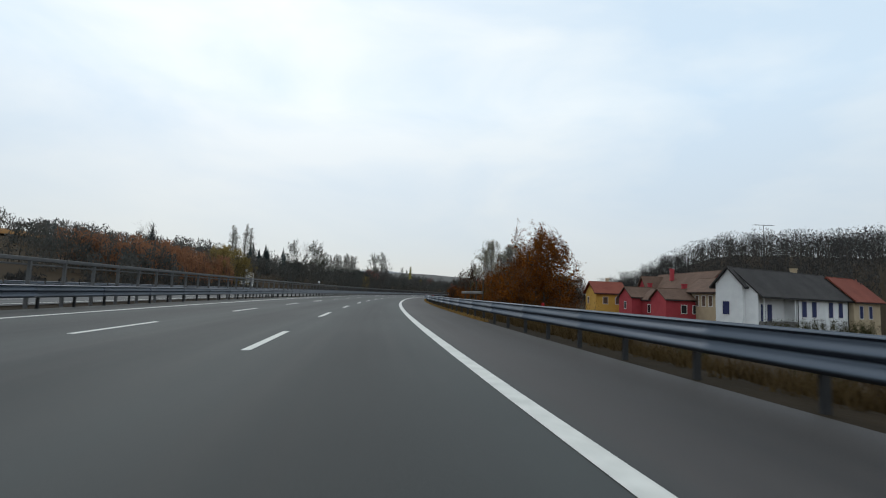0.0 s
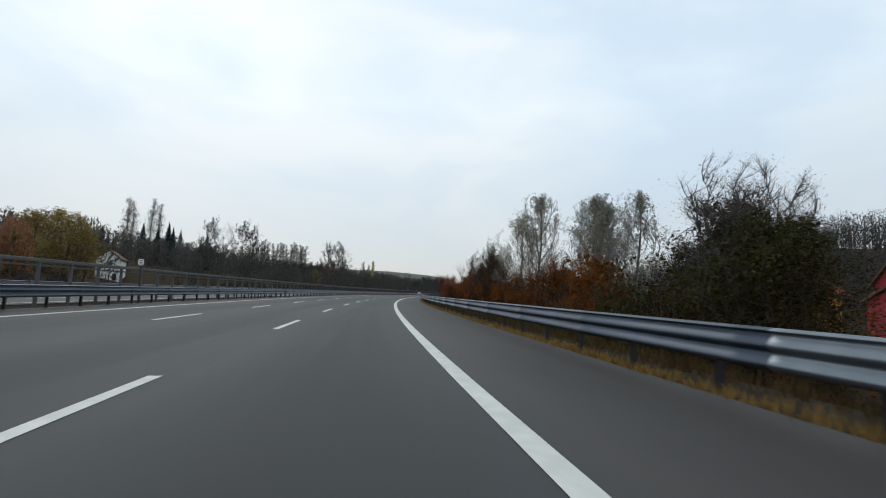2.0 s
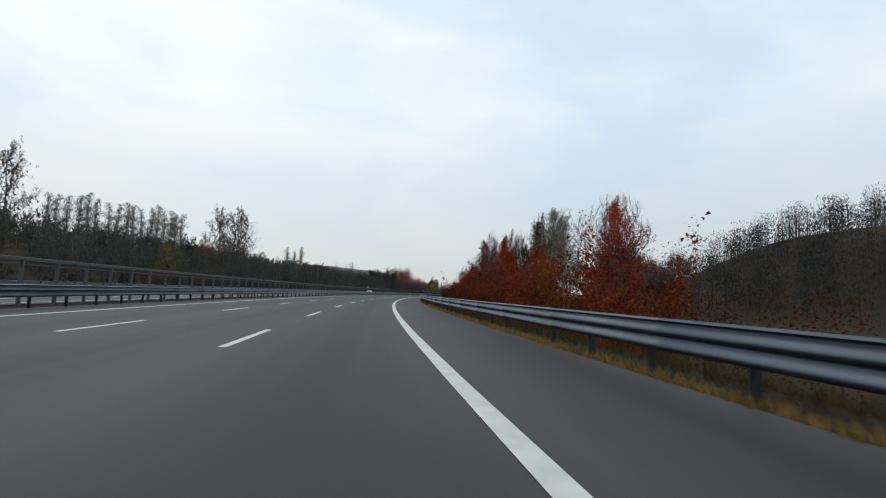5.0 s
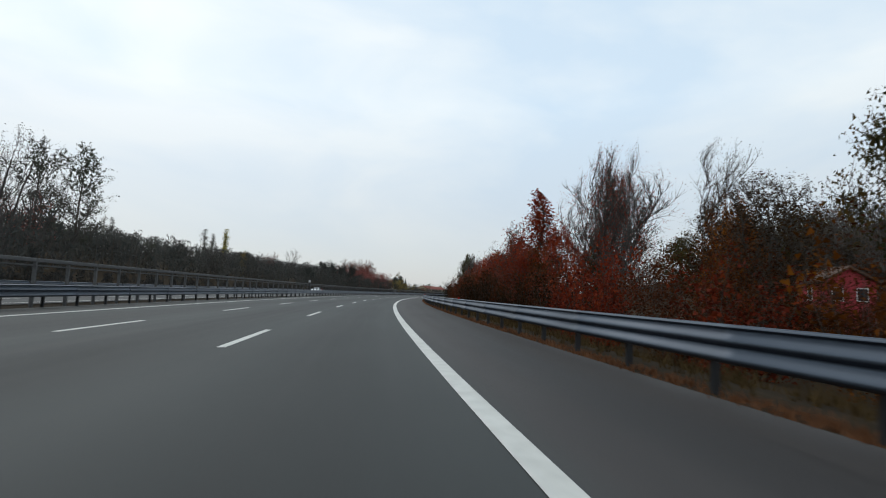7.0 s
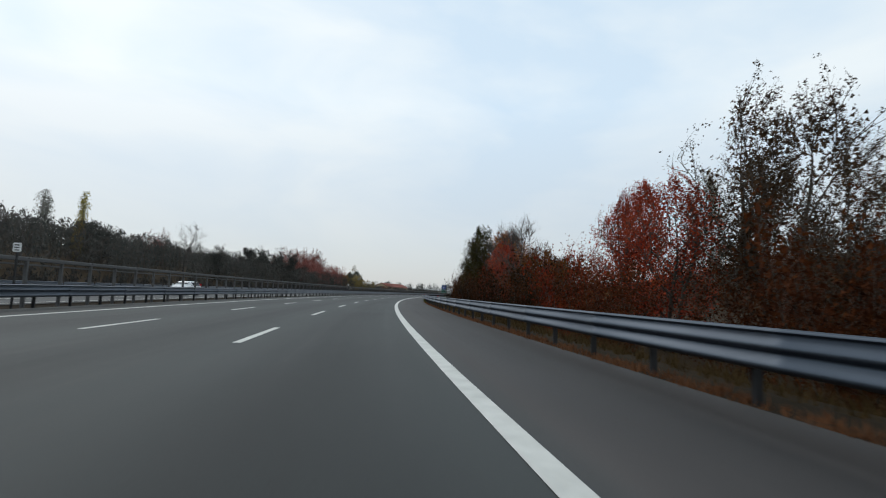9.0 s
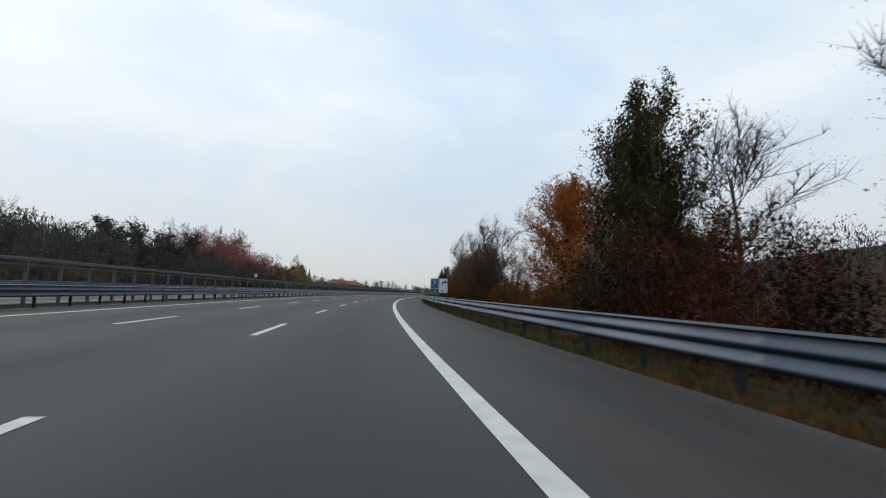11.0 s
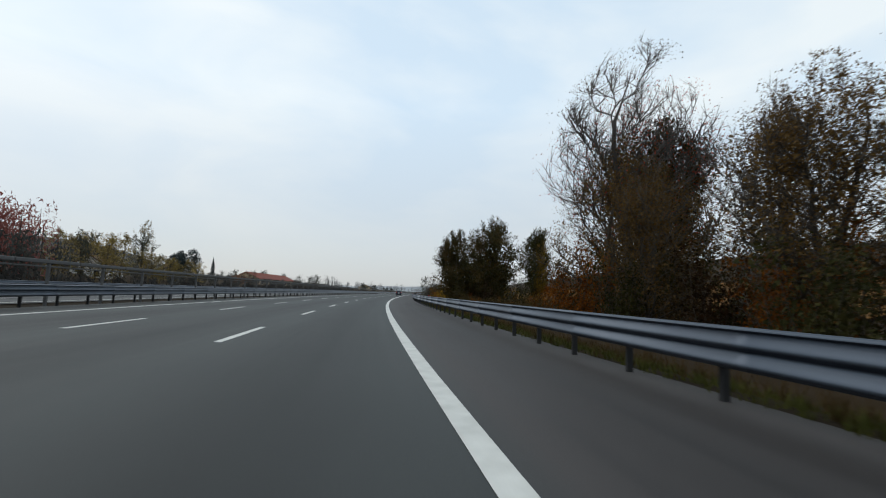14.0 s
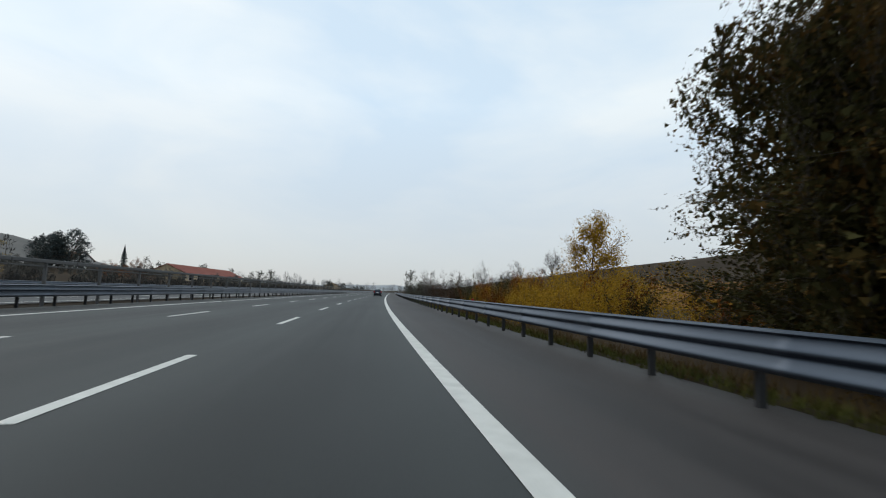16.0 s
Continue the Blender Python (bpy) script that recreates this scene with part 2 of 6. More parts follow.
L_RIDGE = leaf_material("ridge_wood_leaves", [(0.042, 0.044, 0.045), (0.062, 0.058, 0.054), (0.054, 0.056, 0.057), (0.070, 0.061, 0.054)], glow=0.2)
# bank wood: tones lightened and greyed to carry the haze over it
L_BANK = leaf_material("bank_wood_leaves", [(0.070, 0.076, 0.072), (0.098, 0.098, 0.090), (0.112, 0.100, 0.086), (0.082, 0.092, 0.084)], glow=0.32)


def hazed(material_name, colours):
    """Leaves of the far bank with grey distance haze mixed into their colour."""
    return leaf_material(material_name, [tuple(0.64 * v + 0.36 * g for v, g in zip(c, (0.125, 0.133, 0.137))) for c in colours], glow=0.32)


HAZED = {
    L_ORANGE: hazed("hazed_orange_leaves", [(0.17, 0.055, 0.010), (0.26, 0.085, 0.014), (0.34, 0.120, 0.020), (0.14, 0.055, 0.016)]),
    L_RED: hazed("hazed_red_leaves", [(0.20, 0.042, 0.028), (0.30, 0.055, 0.036), (0.32, 0.085, 0.046), (0.17, 0.052, 0.036)]),
    L_BROWN: hazed("hazed_brown_leaves", [(0.03, 0.022, 0.016), (0.055, 0.036, 0.022), (0.075, 0.046, 0.026)]),
    L_TWIG: hazed("hazed_twig_leaves", [(0.05, 0.042, 0.036), (0.08, 0.062, 0.05), (0.10, 0.075, 0.055)]),
    L_OLIVE: hazed("hazed_olive_leaves", [(0.030, 0.036, 0.016), (0.060, 0.062, 0.026), (0.080, 0.074, 0.030)]),
    L_YELLOW: hazed("hazed_yellow_leaves", [(0.20, 0.135, 0.010), (0.34, 0.225, 0.020), (0.27, 0.185, 0.018)]),
    L_DARK: hazed("hazed_dark_leaves", [(0.012, 0.016, 0.010), (0.03, 0.032, 0.018), (0.02, 0.024, 0.016)]),
    L_FIR: hazed("hazed_needles", [(0.012, 0.030, 0.032), (0.022, 0.042, 0.040), (0.03, 0.048, 0.044)]),
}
M_ROUGHGRASS = leaf_material("rough_grass_blades", [(0.05, 0.032, 0.014), (0.085, 0.055, 0.022), (0.035, 0.028, 0.014)])
# leaf colour paled to blue-grey so that it holds the distance haze
L_HAZE = leaf_material("hazed_distant_leaves", [(0.20, 0.21, 0.215), (0.25, 0.25, 0.25), (0.23, 0.235, 0.24)], glow=0.1)
M_DRYGRASS = leaf_material("dry_grass_blades", [(0.20, 0.11, 0.03), (0.34, 0.21, 0.07), (0.14, 0.08, 0.03)])
M_REDGRASS = leaf_material("leaf_strewn_grass", [(0.10, 0.045, 0.022), (0.17, 0.075, 0.036), (0.07, 0.035, 0.02)])
M_GREENGRASS = leaf_material("green_grass_blades", [(0.05, 0.06, 0.015), (0.10, 0.10, 0.025), (0.14, 0.10, 0.03)])
M_WHITEWALL = material("white_render", (0.62, 0.62, 0.62), (0.80, 0.80, 0.79), 1.2, 0.85, stains=0.3)
M_REDWALL = material("crimson_render", (0.30, 0.035, 0.045), (0.42, 0.06, 0.07), 1.2, 0.85, stains=0.3)
M_YELLOWWALL = material("ochre_render", (0.50, 0.28, 0.05), (0.62, 0.36, 0.08), 1.2, 0.85, stains=0.3)
M_BEIGEWALL = material("beige_render", (0.36, 0.28, 0.18), (0.48, 0.38, 0.26), 1.2, 0.85, stains=0.3)
M_ROOF_DARK = material("dark_roof_tiles", (0.022, 0.020, 0.020), (0.055, 0.050, 0.048), 3.0, 0.85, bump=0.5, bump_scale=12, stains=0.3)
M_ROOF_BROWN = material("brown_roof_tiles", (0.075, 0.045, 0.032), (0.15, 0.092, 0.066), 3.0, 0.85, bump=0.5, bump_scale=12, stains=0.3)
M_ROOF_RED = material("red_roof_tiles", (0.13, 0.030, 0.020), (0.24, 0.070, 0.045), 3.0, 0.85, bump=0.5, bump_scale=12, stains=0.3)
M_SHUTTER = material("blue_shutter_paint", (0.02, 0.025, 0.08), (0.03, 0.04, 0.12), 3.0, 0.6)
M_DARKGLASS = material("window_glass", (0.02, 0.022, 0.025), (0.03, 0.032, 0.035), 1.0, 0.08)
M_TRIM = material("window_trim", (0.55, 0.54, 0.52), (0.70, 0.69, 0.67), 3.0, 0.7)
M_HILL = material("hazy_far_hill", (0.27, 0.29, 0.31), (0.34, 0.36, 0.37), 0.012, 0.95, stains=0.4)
M_SIGN_GREEN = material("sign_green", (0.0, 0.10, 0.075), (0.0, 0.13, 0.095), 2.0, 0.45)
M_SIGN_BLUE = material("sign_blue", (0.0, 0.05, 0.30), (0.0, 0.06, 0.36), 2.0, 0.45)
M_SIGN_WHITE = material("sign_white", (0.68, 0.68, 0.68), (0.80, 0.80, 0.80), 2.0, 0.45)
M_SIGN_BLACK = material("sign_black", (0.015, 0.015, 0.015), (0.03, 0.03, 0.03), 2.0, 0.5)
M_CARPAINT = material("slate_blue_car_paint", (0.03, 0.035, 0.05), (0.035, 0.042, 0.06), 2.0, 0.25)
M_CARWHITE = material("white_car_paint", (0.65, 0.66, 0.67), (0.74, 0.75, 0.76), 2.0, 0.3)
M_RUBBER = material("tyre_rubber", (0.012, 0.012, 0.012), (0.022, 0.022, 0.022), 6.0, 0.85)
M_CHROME = material("bright_metal", (0.45, 0.46, 0.48), (0.6, 0.6, 0.62), 3.0, 0.3, 0.9)
M_LAMPRED = material("red_lamp_glass", (0.35, 0.01, 0.01), (0.45, 0.02, 0.02), 3.0, 0.2)

# ---------------------------------------------------------------- mesh helpers


def link_mesh(name, me, mat, parent=None, label=""):
    if mat and not me.materials:
        me.materials.append(mat)
    ob = new(name, me)
    if parent:
        ob.parent = parent
    if label:
        ob["label"] = label
    return ob


def part(name, bm, mat, parent=None, label=""):
    """One bmesh as one mesh object."""
    me = bpy.data.meshes.new(name)
    bm.to_mesh(me)
    bm.free()
    return link_mesh(name, me, mat, parent, label)


def mesh_from(name, verts, faces, smooth=False):
    me = bpy.data.meshes.new(name)
    me.from_pydata(verts, [], faces)
    if smooth:
        me.polygons.foreach_set("use_smooth", [True] * len(me.polygons))
    me.update()
    return me


def quads_mesh(name, V, per=4):
    """Mesh of loose polygons: V has shape (n, per, 3)."""
    n = len(V)
    me = bpy.data.meshes.new(name)
    me.vertices.add(n * per)
    me.vertices.foreach_set("co", np.asarray(V, dtype=np.float32).ravel())
    me.loops.add(n * per)
    me.loops.foreach_set("vertex_index", np.arange(n * per, dtype=np.int32))
    me.polygons.add(n)
    me.polygons.foreach_set("loop_start", np.arange(0, n * per, per, dtype=np.int32))
    me.polygons.foreach_set("loop_total", np.full(n, per, dtype=np.int32))
    me.update(calc_edges=True)
    return me


def box(bm, x0, x1, y0, y1, z0, z1, bevel=0.0):
    r = bmesh.ops.create_cube(bm, size=1.0)["verts"]
    for v in r:
        v.co = Vector(((x0 + x1) / 2 + v.co.x * (x1 - x0), (y0 + y1) / 2 + v.co.y * (y1 - y0), (z0 + z1) / 2 + v.co.z * (z1 - z0)))
    if bevel:
        edges = list({e for v in r for e in v.link_edges})
        bmesh.ops.bevel(bm, geom=edges, offset=bevel, segments=1, affect="EDGES")
    return r


def sweep(name, profile, s0, s1, ds, mat, closed=False, parent=None, label=""):
    """A profile of (q, z) points drawn along the road, with road coordinates as uv."""
    ss = np.arange(s0, s1 + ds * 0.5, ds)
    n, k = len(ss), len(profile)
    verts = [tuple(at(s, q, z)) for s in ss for q, z in profile]
    faces, uvs = [], []
    span = k if closed else k - 1
    for i in range(n - 1):
        for j in range(span):
            j2 = (j + 1) % k
            faces.append((i * k + j, i * k + j2, (i + 1) * k + j2, (i + 1) * k + j))
            uvs += [(ss[i], profile[j][0]), (ss[i], profile[j2][0]), (ss[i + 1], profile[j2][0]), (ss[i + 1], profile[j][0])]
    me = mesh_from(name, verts, faces)
    lay = me.uv_layers.new(name="road")
    lay.data.foreach_set("uv", np.array(uvs, dtype=np.float32).ravel())
    return link_mesh(name, me, mat, parent, label)


def on_road(s, q, z=0.0, turn=0.0):
    """Pose at road coordinates: local y runs along the road, local x to its right."""
    return Matrix.Translation(at(s, q, z)) @ Matrix.Rotation(-heading(s) + radians(turn), 4, "Z")


# ---------------------------------------------------------------- ground


def bump_at(v, c, w):
    return np.exp(-((v - c) / w) ** 2)


def smooth(v, a, b):
    t = np.clip((v - a) / (b - a), 0, 1)
    return t * t * (3 - 2 * t)


def ground_height(s, q):
    s, q = np.asarray(s, float), np.asarray(q, float)
    right = np.where(q > 0, 1.0, 0.0)
    low = 2.6 - 1.4 * smooth(s, 120, 200) - 0.9 * smooth(s, 300, 380)
    z = -0.35 - right * low * smooth(q, 5.5, 12)
    # wooded ridge and the field slope on the right
    z = z + right * (16 + 13 * smooth(s, 130, 330)) * smooth(q, 62, 140) * smooth(s, 10, 120) * (1 - smooth(s, 350, 440))
    z = z + right * 10 * smooth(q, 34, 95) * smooth(s, 370, 450)
    z = z + right * 24 * smooth(q, 85, 230) * smooth(s, 370, 470)
    # bank and hillside on the left
    lq = -q
    left = 1 - right
    z = z + left * (5.5 * smooth(lq, 34, 62) + 7 * smooth(lq, 62, 115) + 4.5 * smooth(lq, 95, 150) * (1 - smooth(s, 260, 380))) * (0.42 + 0.58 * smooth(s, 30, 130)) * (1 - 0.55 * smooth(s, 380, 560))
    z = z - left * 3.0 * bump_at(s, 143, 16) * bump_at(lq, 52, 13)
    z = z + left * 20 * smooth(lq, 165, 260) * smooth(s, 600, 690) * (1 - smooth(s, 800, 900))
    z = z + left * 16 * smooth(s, 60, 190) * smooth(lq, 130, 330) * (1 - 0.6 * smooth(s, 300, 620))
    return z


def road_coords(X, Y):
    """Nearest s and signed q for arrays of world x, y."""
    sx, sy, ss, st = _x[::3], _y[::3], _s[::3], _th[::3]
    S, Q = np.empty(len(X)), np.empty(len(X))
    for a in range(0, len(X), 2000):
        d = (X[a:a + 2000, None] - sx) ** 2 + (Y[a:a + 2000, None] - sy) ** 2
        i = np.argmin(d, axis=1)
        dx, dy = X[a:a + 2000] - sx[i], Y[a:a + 2000] - sy[i]
        S[a:a + 2000] = ss[i] + dx * np.sin(st[i]) + dy * np.cos(st[i])
        Q[a:a + 2000] = dx * np.cos(st[i]) - dy * np.sin(st[i])
    return S, Q


def ground_sheet():
    gx = np.unique(np.concatenate((np.linspace(-4500, -520, 22), np.arange(-520, 640, 9.0), np.linspace(640, 4500, 22))))
    gy = np.unique(np.concatenate((np.linspace(-4500, -160, 18), np.arange(-160, 900, 9.0), np.linspace(900, 4500, 24))))
    X, Y = np.meshgrid(gx, gy)
    S, Q = road_coords(X.ravel(), Y.ravel())
    Z = ground_height(S, Q)
    rough = np.array([noise.noise((x * 0.02, y * 0.02, 3.0)) for x, y in zip(X.ravel(), Y.ravel())])
    Z = Z + rough * 0.4 * smooth(np.abs(Q + 13), 35, 70)
    n = len(gx)
    faces = [(j * n + i, j * n + i + 1, (j + 1) * n + i + 1, (j + 1) * n + i) for j in range(len(gy) - 1) for i in range(n - 1)]
    me = mesh_from("ground", list(zip(X.ravel().tolist(), Y.ravel().tolist(), Z.tolist())), faces, True)
    return tagged(link_mesh("ground", me, M_GROUND), "brown earth and rough grass fields beside the motorway", "ground", kind="structure")


ground_sheet()

# road, markings
road = sweep("road", [(-14.6, 0.0), (-12.3, 0.0), (-4.0, 0.0), (0.0, 0.0), (3.18, 0.0), (3.22, -0.25)], -90, 1700, 5.0, M_ASPHALT)
tagged(road, "three-lane grey asphalt motorway carriageway with hard shoulder", "road", kind="structure")
M_ASPHALT_FAR = asphalt_material("opposite_asphalt", (0.042, 0.044, 0.045), (0.042, 0.044, 0.045))
road2 = sweep("road_opposite", [(-31.5, -0.05), (-16.9, -0.02)], -90, 1700, 5.0, M_ASPHALT_FAR)
tagged(road2, "pale grey opposite carriageway behind the central barrier", "road", kind="structure")
median = sweep("median", [(-16.95, -0.05), (-16.6, -0.10), (-14.7, -0.10), (-14.55, -0.02)], -90, 1700, 6.0, M_VERGE)
tagged(median, "narrow earth strip between the two carriageways", "median strip", kind="structure")
verge = sweep("verge", [(3.19, -0.03), (4.2, -0.04), (5.6, -0.25), (9.0, -1.2), (13.0, -3.4)], -90, 1700, 6.0, M_VERGE)
tagged(verge, "earthy roadside verge falling away behind the guard rail", "verge", kind="structure")
verge2 = sweep("verge_opposite", [(-45.0, -0.9), (-36.0, 0.3), (-33.0, 0.2), (-31.45, -0.06)], -90, 1700, 6.0, M_GROUND)
tagged(verge2, "grassy verge beyond the opposite carriageway", "verge", kind="structure")

E1, LW = 0.006, 0.125
sweep("edge_line", [(-LW, E1), (LW, E1)], -90, 1500, 4.0, M_PAINT, parent=road, label="worn white solid edge line")
sweep("edge_line", [(-12.2, E1), (-11.97, E1)], -90, 1500, 4.0, M_PAINT, parent=road, label="white solid line beside the central barrier")
DASH0 = 9.6
dash_bm = bmesh.new()
bmesh.ops.create_grid(dash_bm, x_segments=1, y_segments=4, size=0.5)
for v in dash_bm.verts:
    v.co = Vector((v.co.x * 0.17, v.co.y * 4.3, 0))
dash_me = bpy.data.meshes.new("lane_dash")
dash_bm.to_mesh(dash_me)
dash_bm.free()
for q, ahead in ((-3.95, 0.0), (-8.12, 2.2)):
    for i in range(-4, 62):
        d = link_mesh("lane_dash", dash_me, M_PAINT, road)
        d.matrix_local = on_road(DASH0 + 2.15 + ahead + 12 * i, q, E1)
for q in (-21.2, -25.0):
    for i in range(-4, 50):
        d = link_mesh("lane_dash", dash_me, M_PAINT, road2)
        d.matrix_local = on_road(4 + 12 * i, q, E1)
for q in (-17.6, -28.6):
    sweep("edge_line", [(q - 0.1, E1), (q + 0.1, E1)], -90, 1500, 6.0, M_PAINT, parent=road2)

# ---------------------------------------------------------------- barriers
PITCH = 2.25


def wave_profile(rows):
    """Front of the corrugated beam from its lower edge up: two broad waves that slope outwards and turn in sharply below, and a narrow top lip. x towards the road is negative."""
    pts = []
    for z0, z1, depth in ((0.44, 0.655, 0.085), (0.655, 0.870, 0.085), (0.870, 0.930, 0.070)):
        turn = z0 + (z1 - z0) * (0.26 if depth > 0.08 else 0.40)
        for i in range(rows):
            u = i / rows
            pts.append((-depth * math.sin(u * math.pi / 2) ** 1.3, z0 + (turn - z0) * u))
        for i in range(rows + 2):
            u = i / (rows + 2)
            pts.append((-depth * (0.5 + 0.5 * math.cos(u * math.pi)) ** 0.85, turn + (z1 - turn) * u))
    return pts + [(0.0, 0.930), (0.03, 0.925)]


def beam_mesh(name, profile, length, lap=0.16, thick=0.005):
    """One corrugated panel, open behind, with the overlapping end of the next panel on it."""
    verts, faces = [], []
    k = len(profile)
    for y, dx in ((-length / 2, 0), (length / 2 - lap, 0), (length / 2 - lap + 0.004, -thick), (length / 2 + lap * 0.4, -thick)):
        verts += [(x + dx, y, z) for x, z in profile]
    for i in range(3):
        for j in range(k - 1):
            faces.append((i * k + j, i * k + j + 1, (i + 1) * k + j + 1, (i + 1) * k + j))
    n = len(verts)
    verts += [(x + thick, y, z) for x, y, z in verts]
    faces += [tuple(reversed([a + n for a in f])) for f in faces]
    me = mesh_from(name, verts, faces, True)
    return me


def box_mesh(name, *dims, bevel=0.0):
    bm = bmesh.new()
    box(bm, *dims, bevel=bevel)
    me = bpy.data.meshes.new(name)
    bm.to_mesh(me)
    bm.free()
    return me


def channel_mesh(name, w, d, z0, z1, t=0.012):
    """A C-shaped post."""
    bm = bmesh.new()
    box(bm, -w / 2, w / 2, -d / 2, -d / 2 + t, z0, z1)
    box(bm, -w / 2, -w / 2 + t, -d / 2 + t, d / 2, z0, z1)
    box(bm, w / 2 - t, w / 2, -d / 2 + t, d / 2, z0, z1)
    me = bpy.data.meshes.new(name)
    bm.to_mesh(me)
    bm.free()
    return me


def row_of(thing, name, me, mat, q, step, s0, s1, flip=False, shift=0.0, z=0.0):
    s = s0 + shift
    while s < s1:
        o = link_mesh(name, me, mat, thing)
        o.matrix_local = on_road(s, q, z, 180 if flip else 0)
        s += step


def barrier(name, label, q, flip, s0=-18.0, s1=640.0):
    """Three-wave guard rail: panels, posts and spacers, continued as one piece in the distance."""
    thing = tagged(new(name), label, "guard rail", "motorway guard rails")
    sign = -1 if flip else 1
    row_of(thing, "beam", BEAM, M_STEEL, q, 2 * PITCH, s0, s1, flip)
    row_of(thing, "post", POST, M_STEEL_DULL, q + 0.24 * sign, PITCH, s0, s1, flip, 0.6)
    row_of(thing, "spacer", SPACER, M_STEEL_DULL, q + 0.05 * sign, PITCH, s0, s1, flip, 0.6)
    prof = [(q + x * sign, z) for x, z in wave_profile(2)]
    far = sweep("beam_run", prof, s1, 1400, 6.0, M_STEEL, parent=thing)
    tagged(far, kind="stuff")
    return thing


BEAM = beam_mesh("beam", wave_profile(4), 2 * PITCH)
POST = channel_mesh("post", 0.10, 0.07, -0.25, 0.86)
SPACER = box_mesh("spacer", -0.05, 0.17, -0.05, 0.05, 0.56, 0.80, bevel=0.008)
BEAM_NEW = beam_mesh("beam", [(-0.006 + x * 1.03, z) for x, z in wave_profile(2)], 2 * PITCH)
rail = barrier("guard_rail", "grey galvanised three-wave guard rail along the hard shoulder", 3.22, False)
for s in (57.8, 459.4):
    o = link_mesh("beam", BEAM_NEW, M_STEEL_NEW, rail, "newer bright panel with sharp folds")
    o.matrix_local = on_road(s, 3.205)
barrier("guard_rail", "grey galvanised three-wave guard rail of the central reserve", -14.25, True)

# tall railing behind it, facing the opposite carriageway
railing = tagged(new("median_railing"), "tall dark steel railing with tubes on the central reserve", "railing")
TALL = channel_mesh("post", 0.13, 0.10, -0.10, 1.98)
TUBE = box_mesh("top_tube", -0.08, 0.08, -PITCH, PITCH, 1.88, 2.05, bevel=0.02)
TUBE2 = box_mesh("second_tube", -0.03, 0.03, -PITCH, PITCH, 1.70, 1.77, bevel=0.01)
row_of(railing, "post", TALL, M_RAILING, -16.0, PITCH, -18, 405)
row_of(railing, "post", TALL, M_RAILING, -16.0, 2 * PITCH, 405, 640)
row_of(railing, "top_tube", TUBE, M_RAILING, -16.0, 2 * PITCH, -18, 640)
row_of(railing, "second_tube", TUBE2, M_RAILING, -16.05, 2 * PITCH, -18, 640)
row_of(railing, "beam", BEAM, M_STEEL, -16.35, 2 * PITCH, -18, 640)
for nm, z0, z1, h in (("top_tube_run", 1.90, 2.04, 0.07), ("second_tube_run", 1.70, 1.77, 0.03), ("beam_run", 0.47, 0.97, 0.05)):
    tagged(sweep(nm, [(-16 - h, z0), (-16 + h, z0), (-16 + h, z1), (-16 - h, z1)], 640, 1400, 6.0, M_RAILING, True, railing), kind="stuff")
# outer rail of the opposite carriageway
barrier("guard_rail", "grey guard rail on the far side of the opposite carriageway", -31.9, True, -18.0, 420.0)

# ---------------------------------------------------------------- trees
RNG = np.random.default_rng(7)


def unit(v):
    return v / (np.linalg.norm(v) + 1e-9)


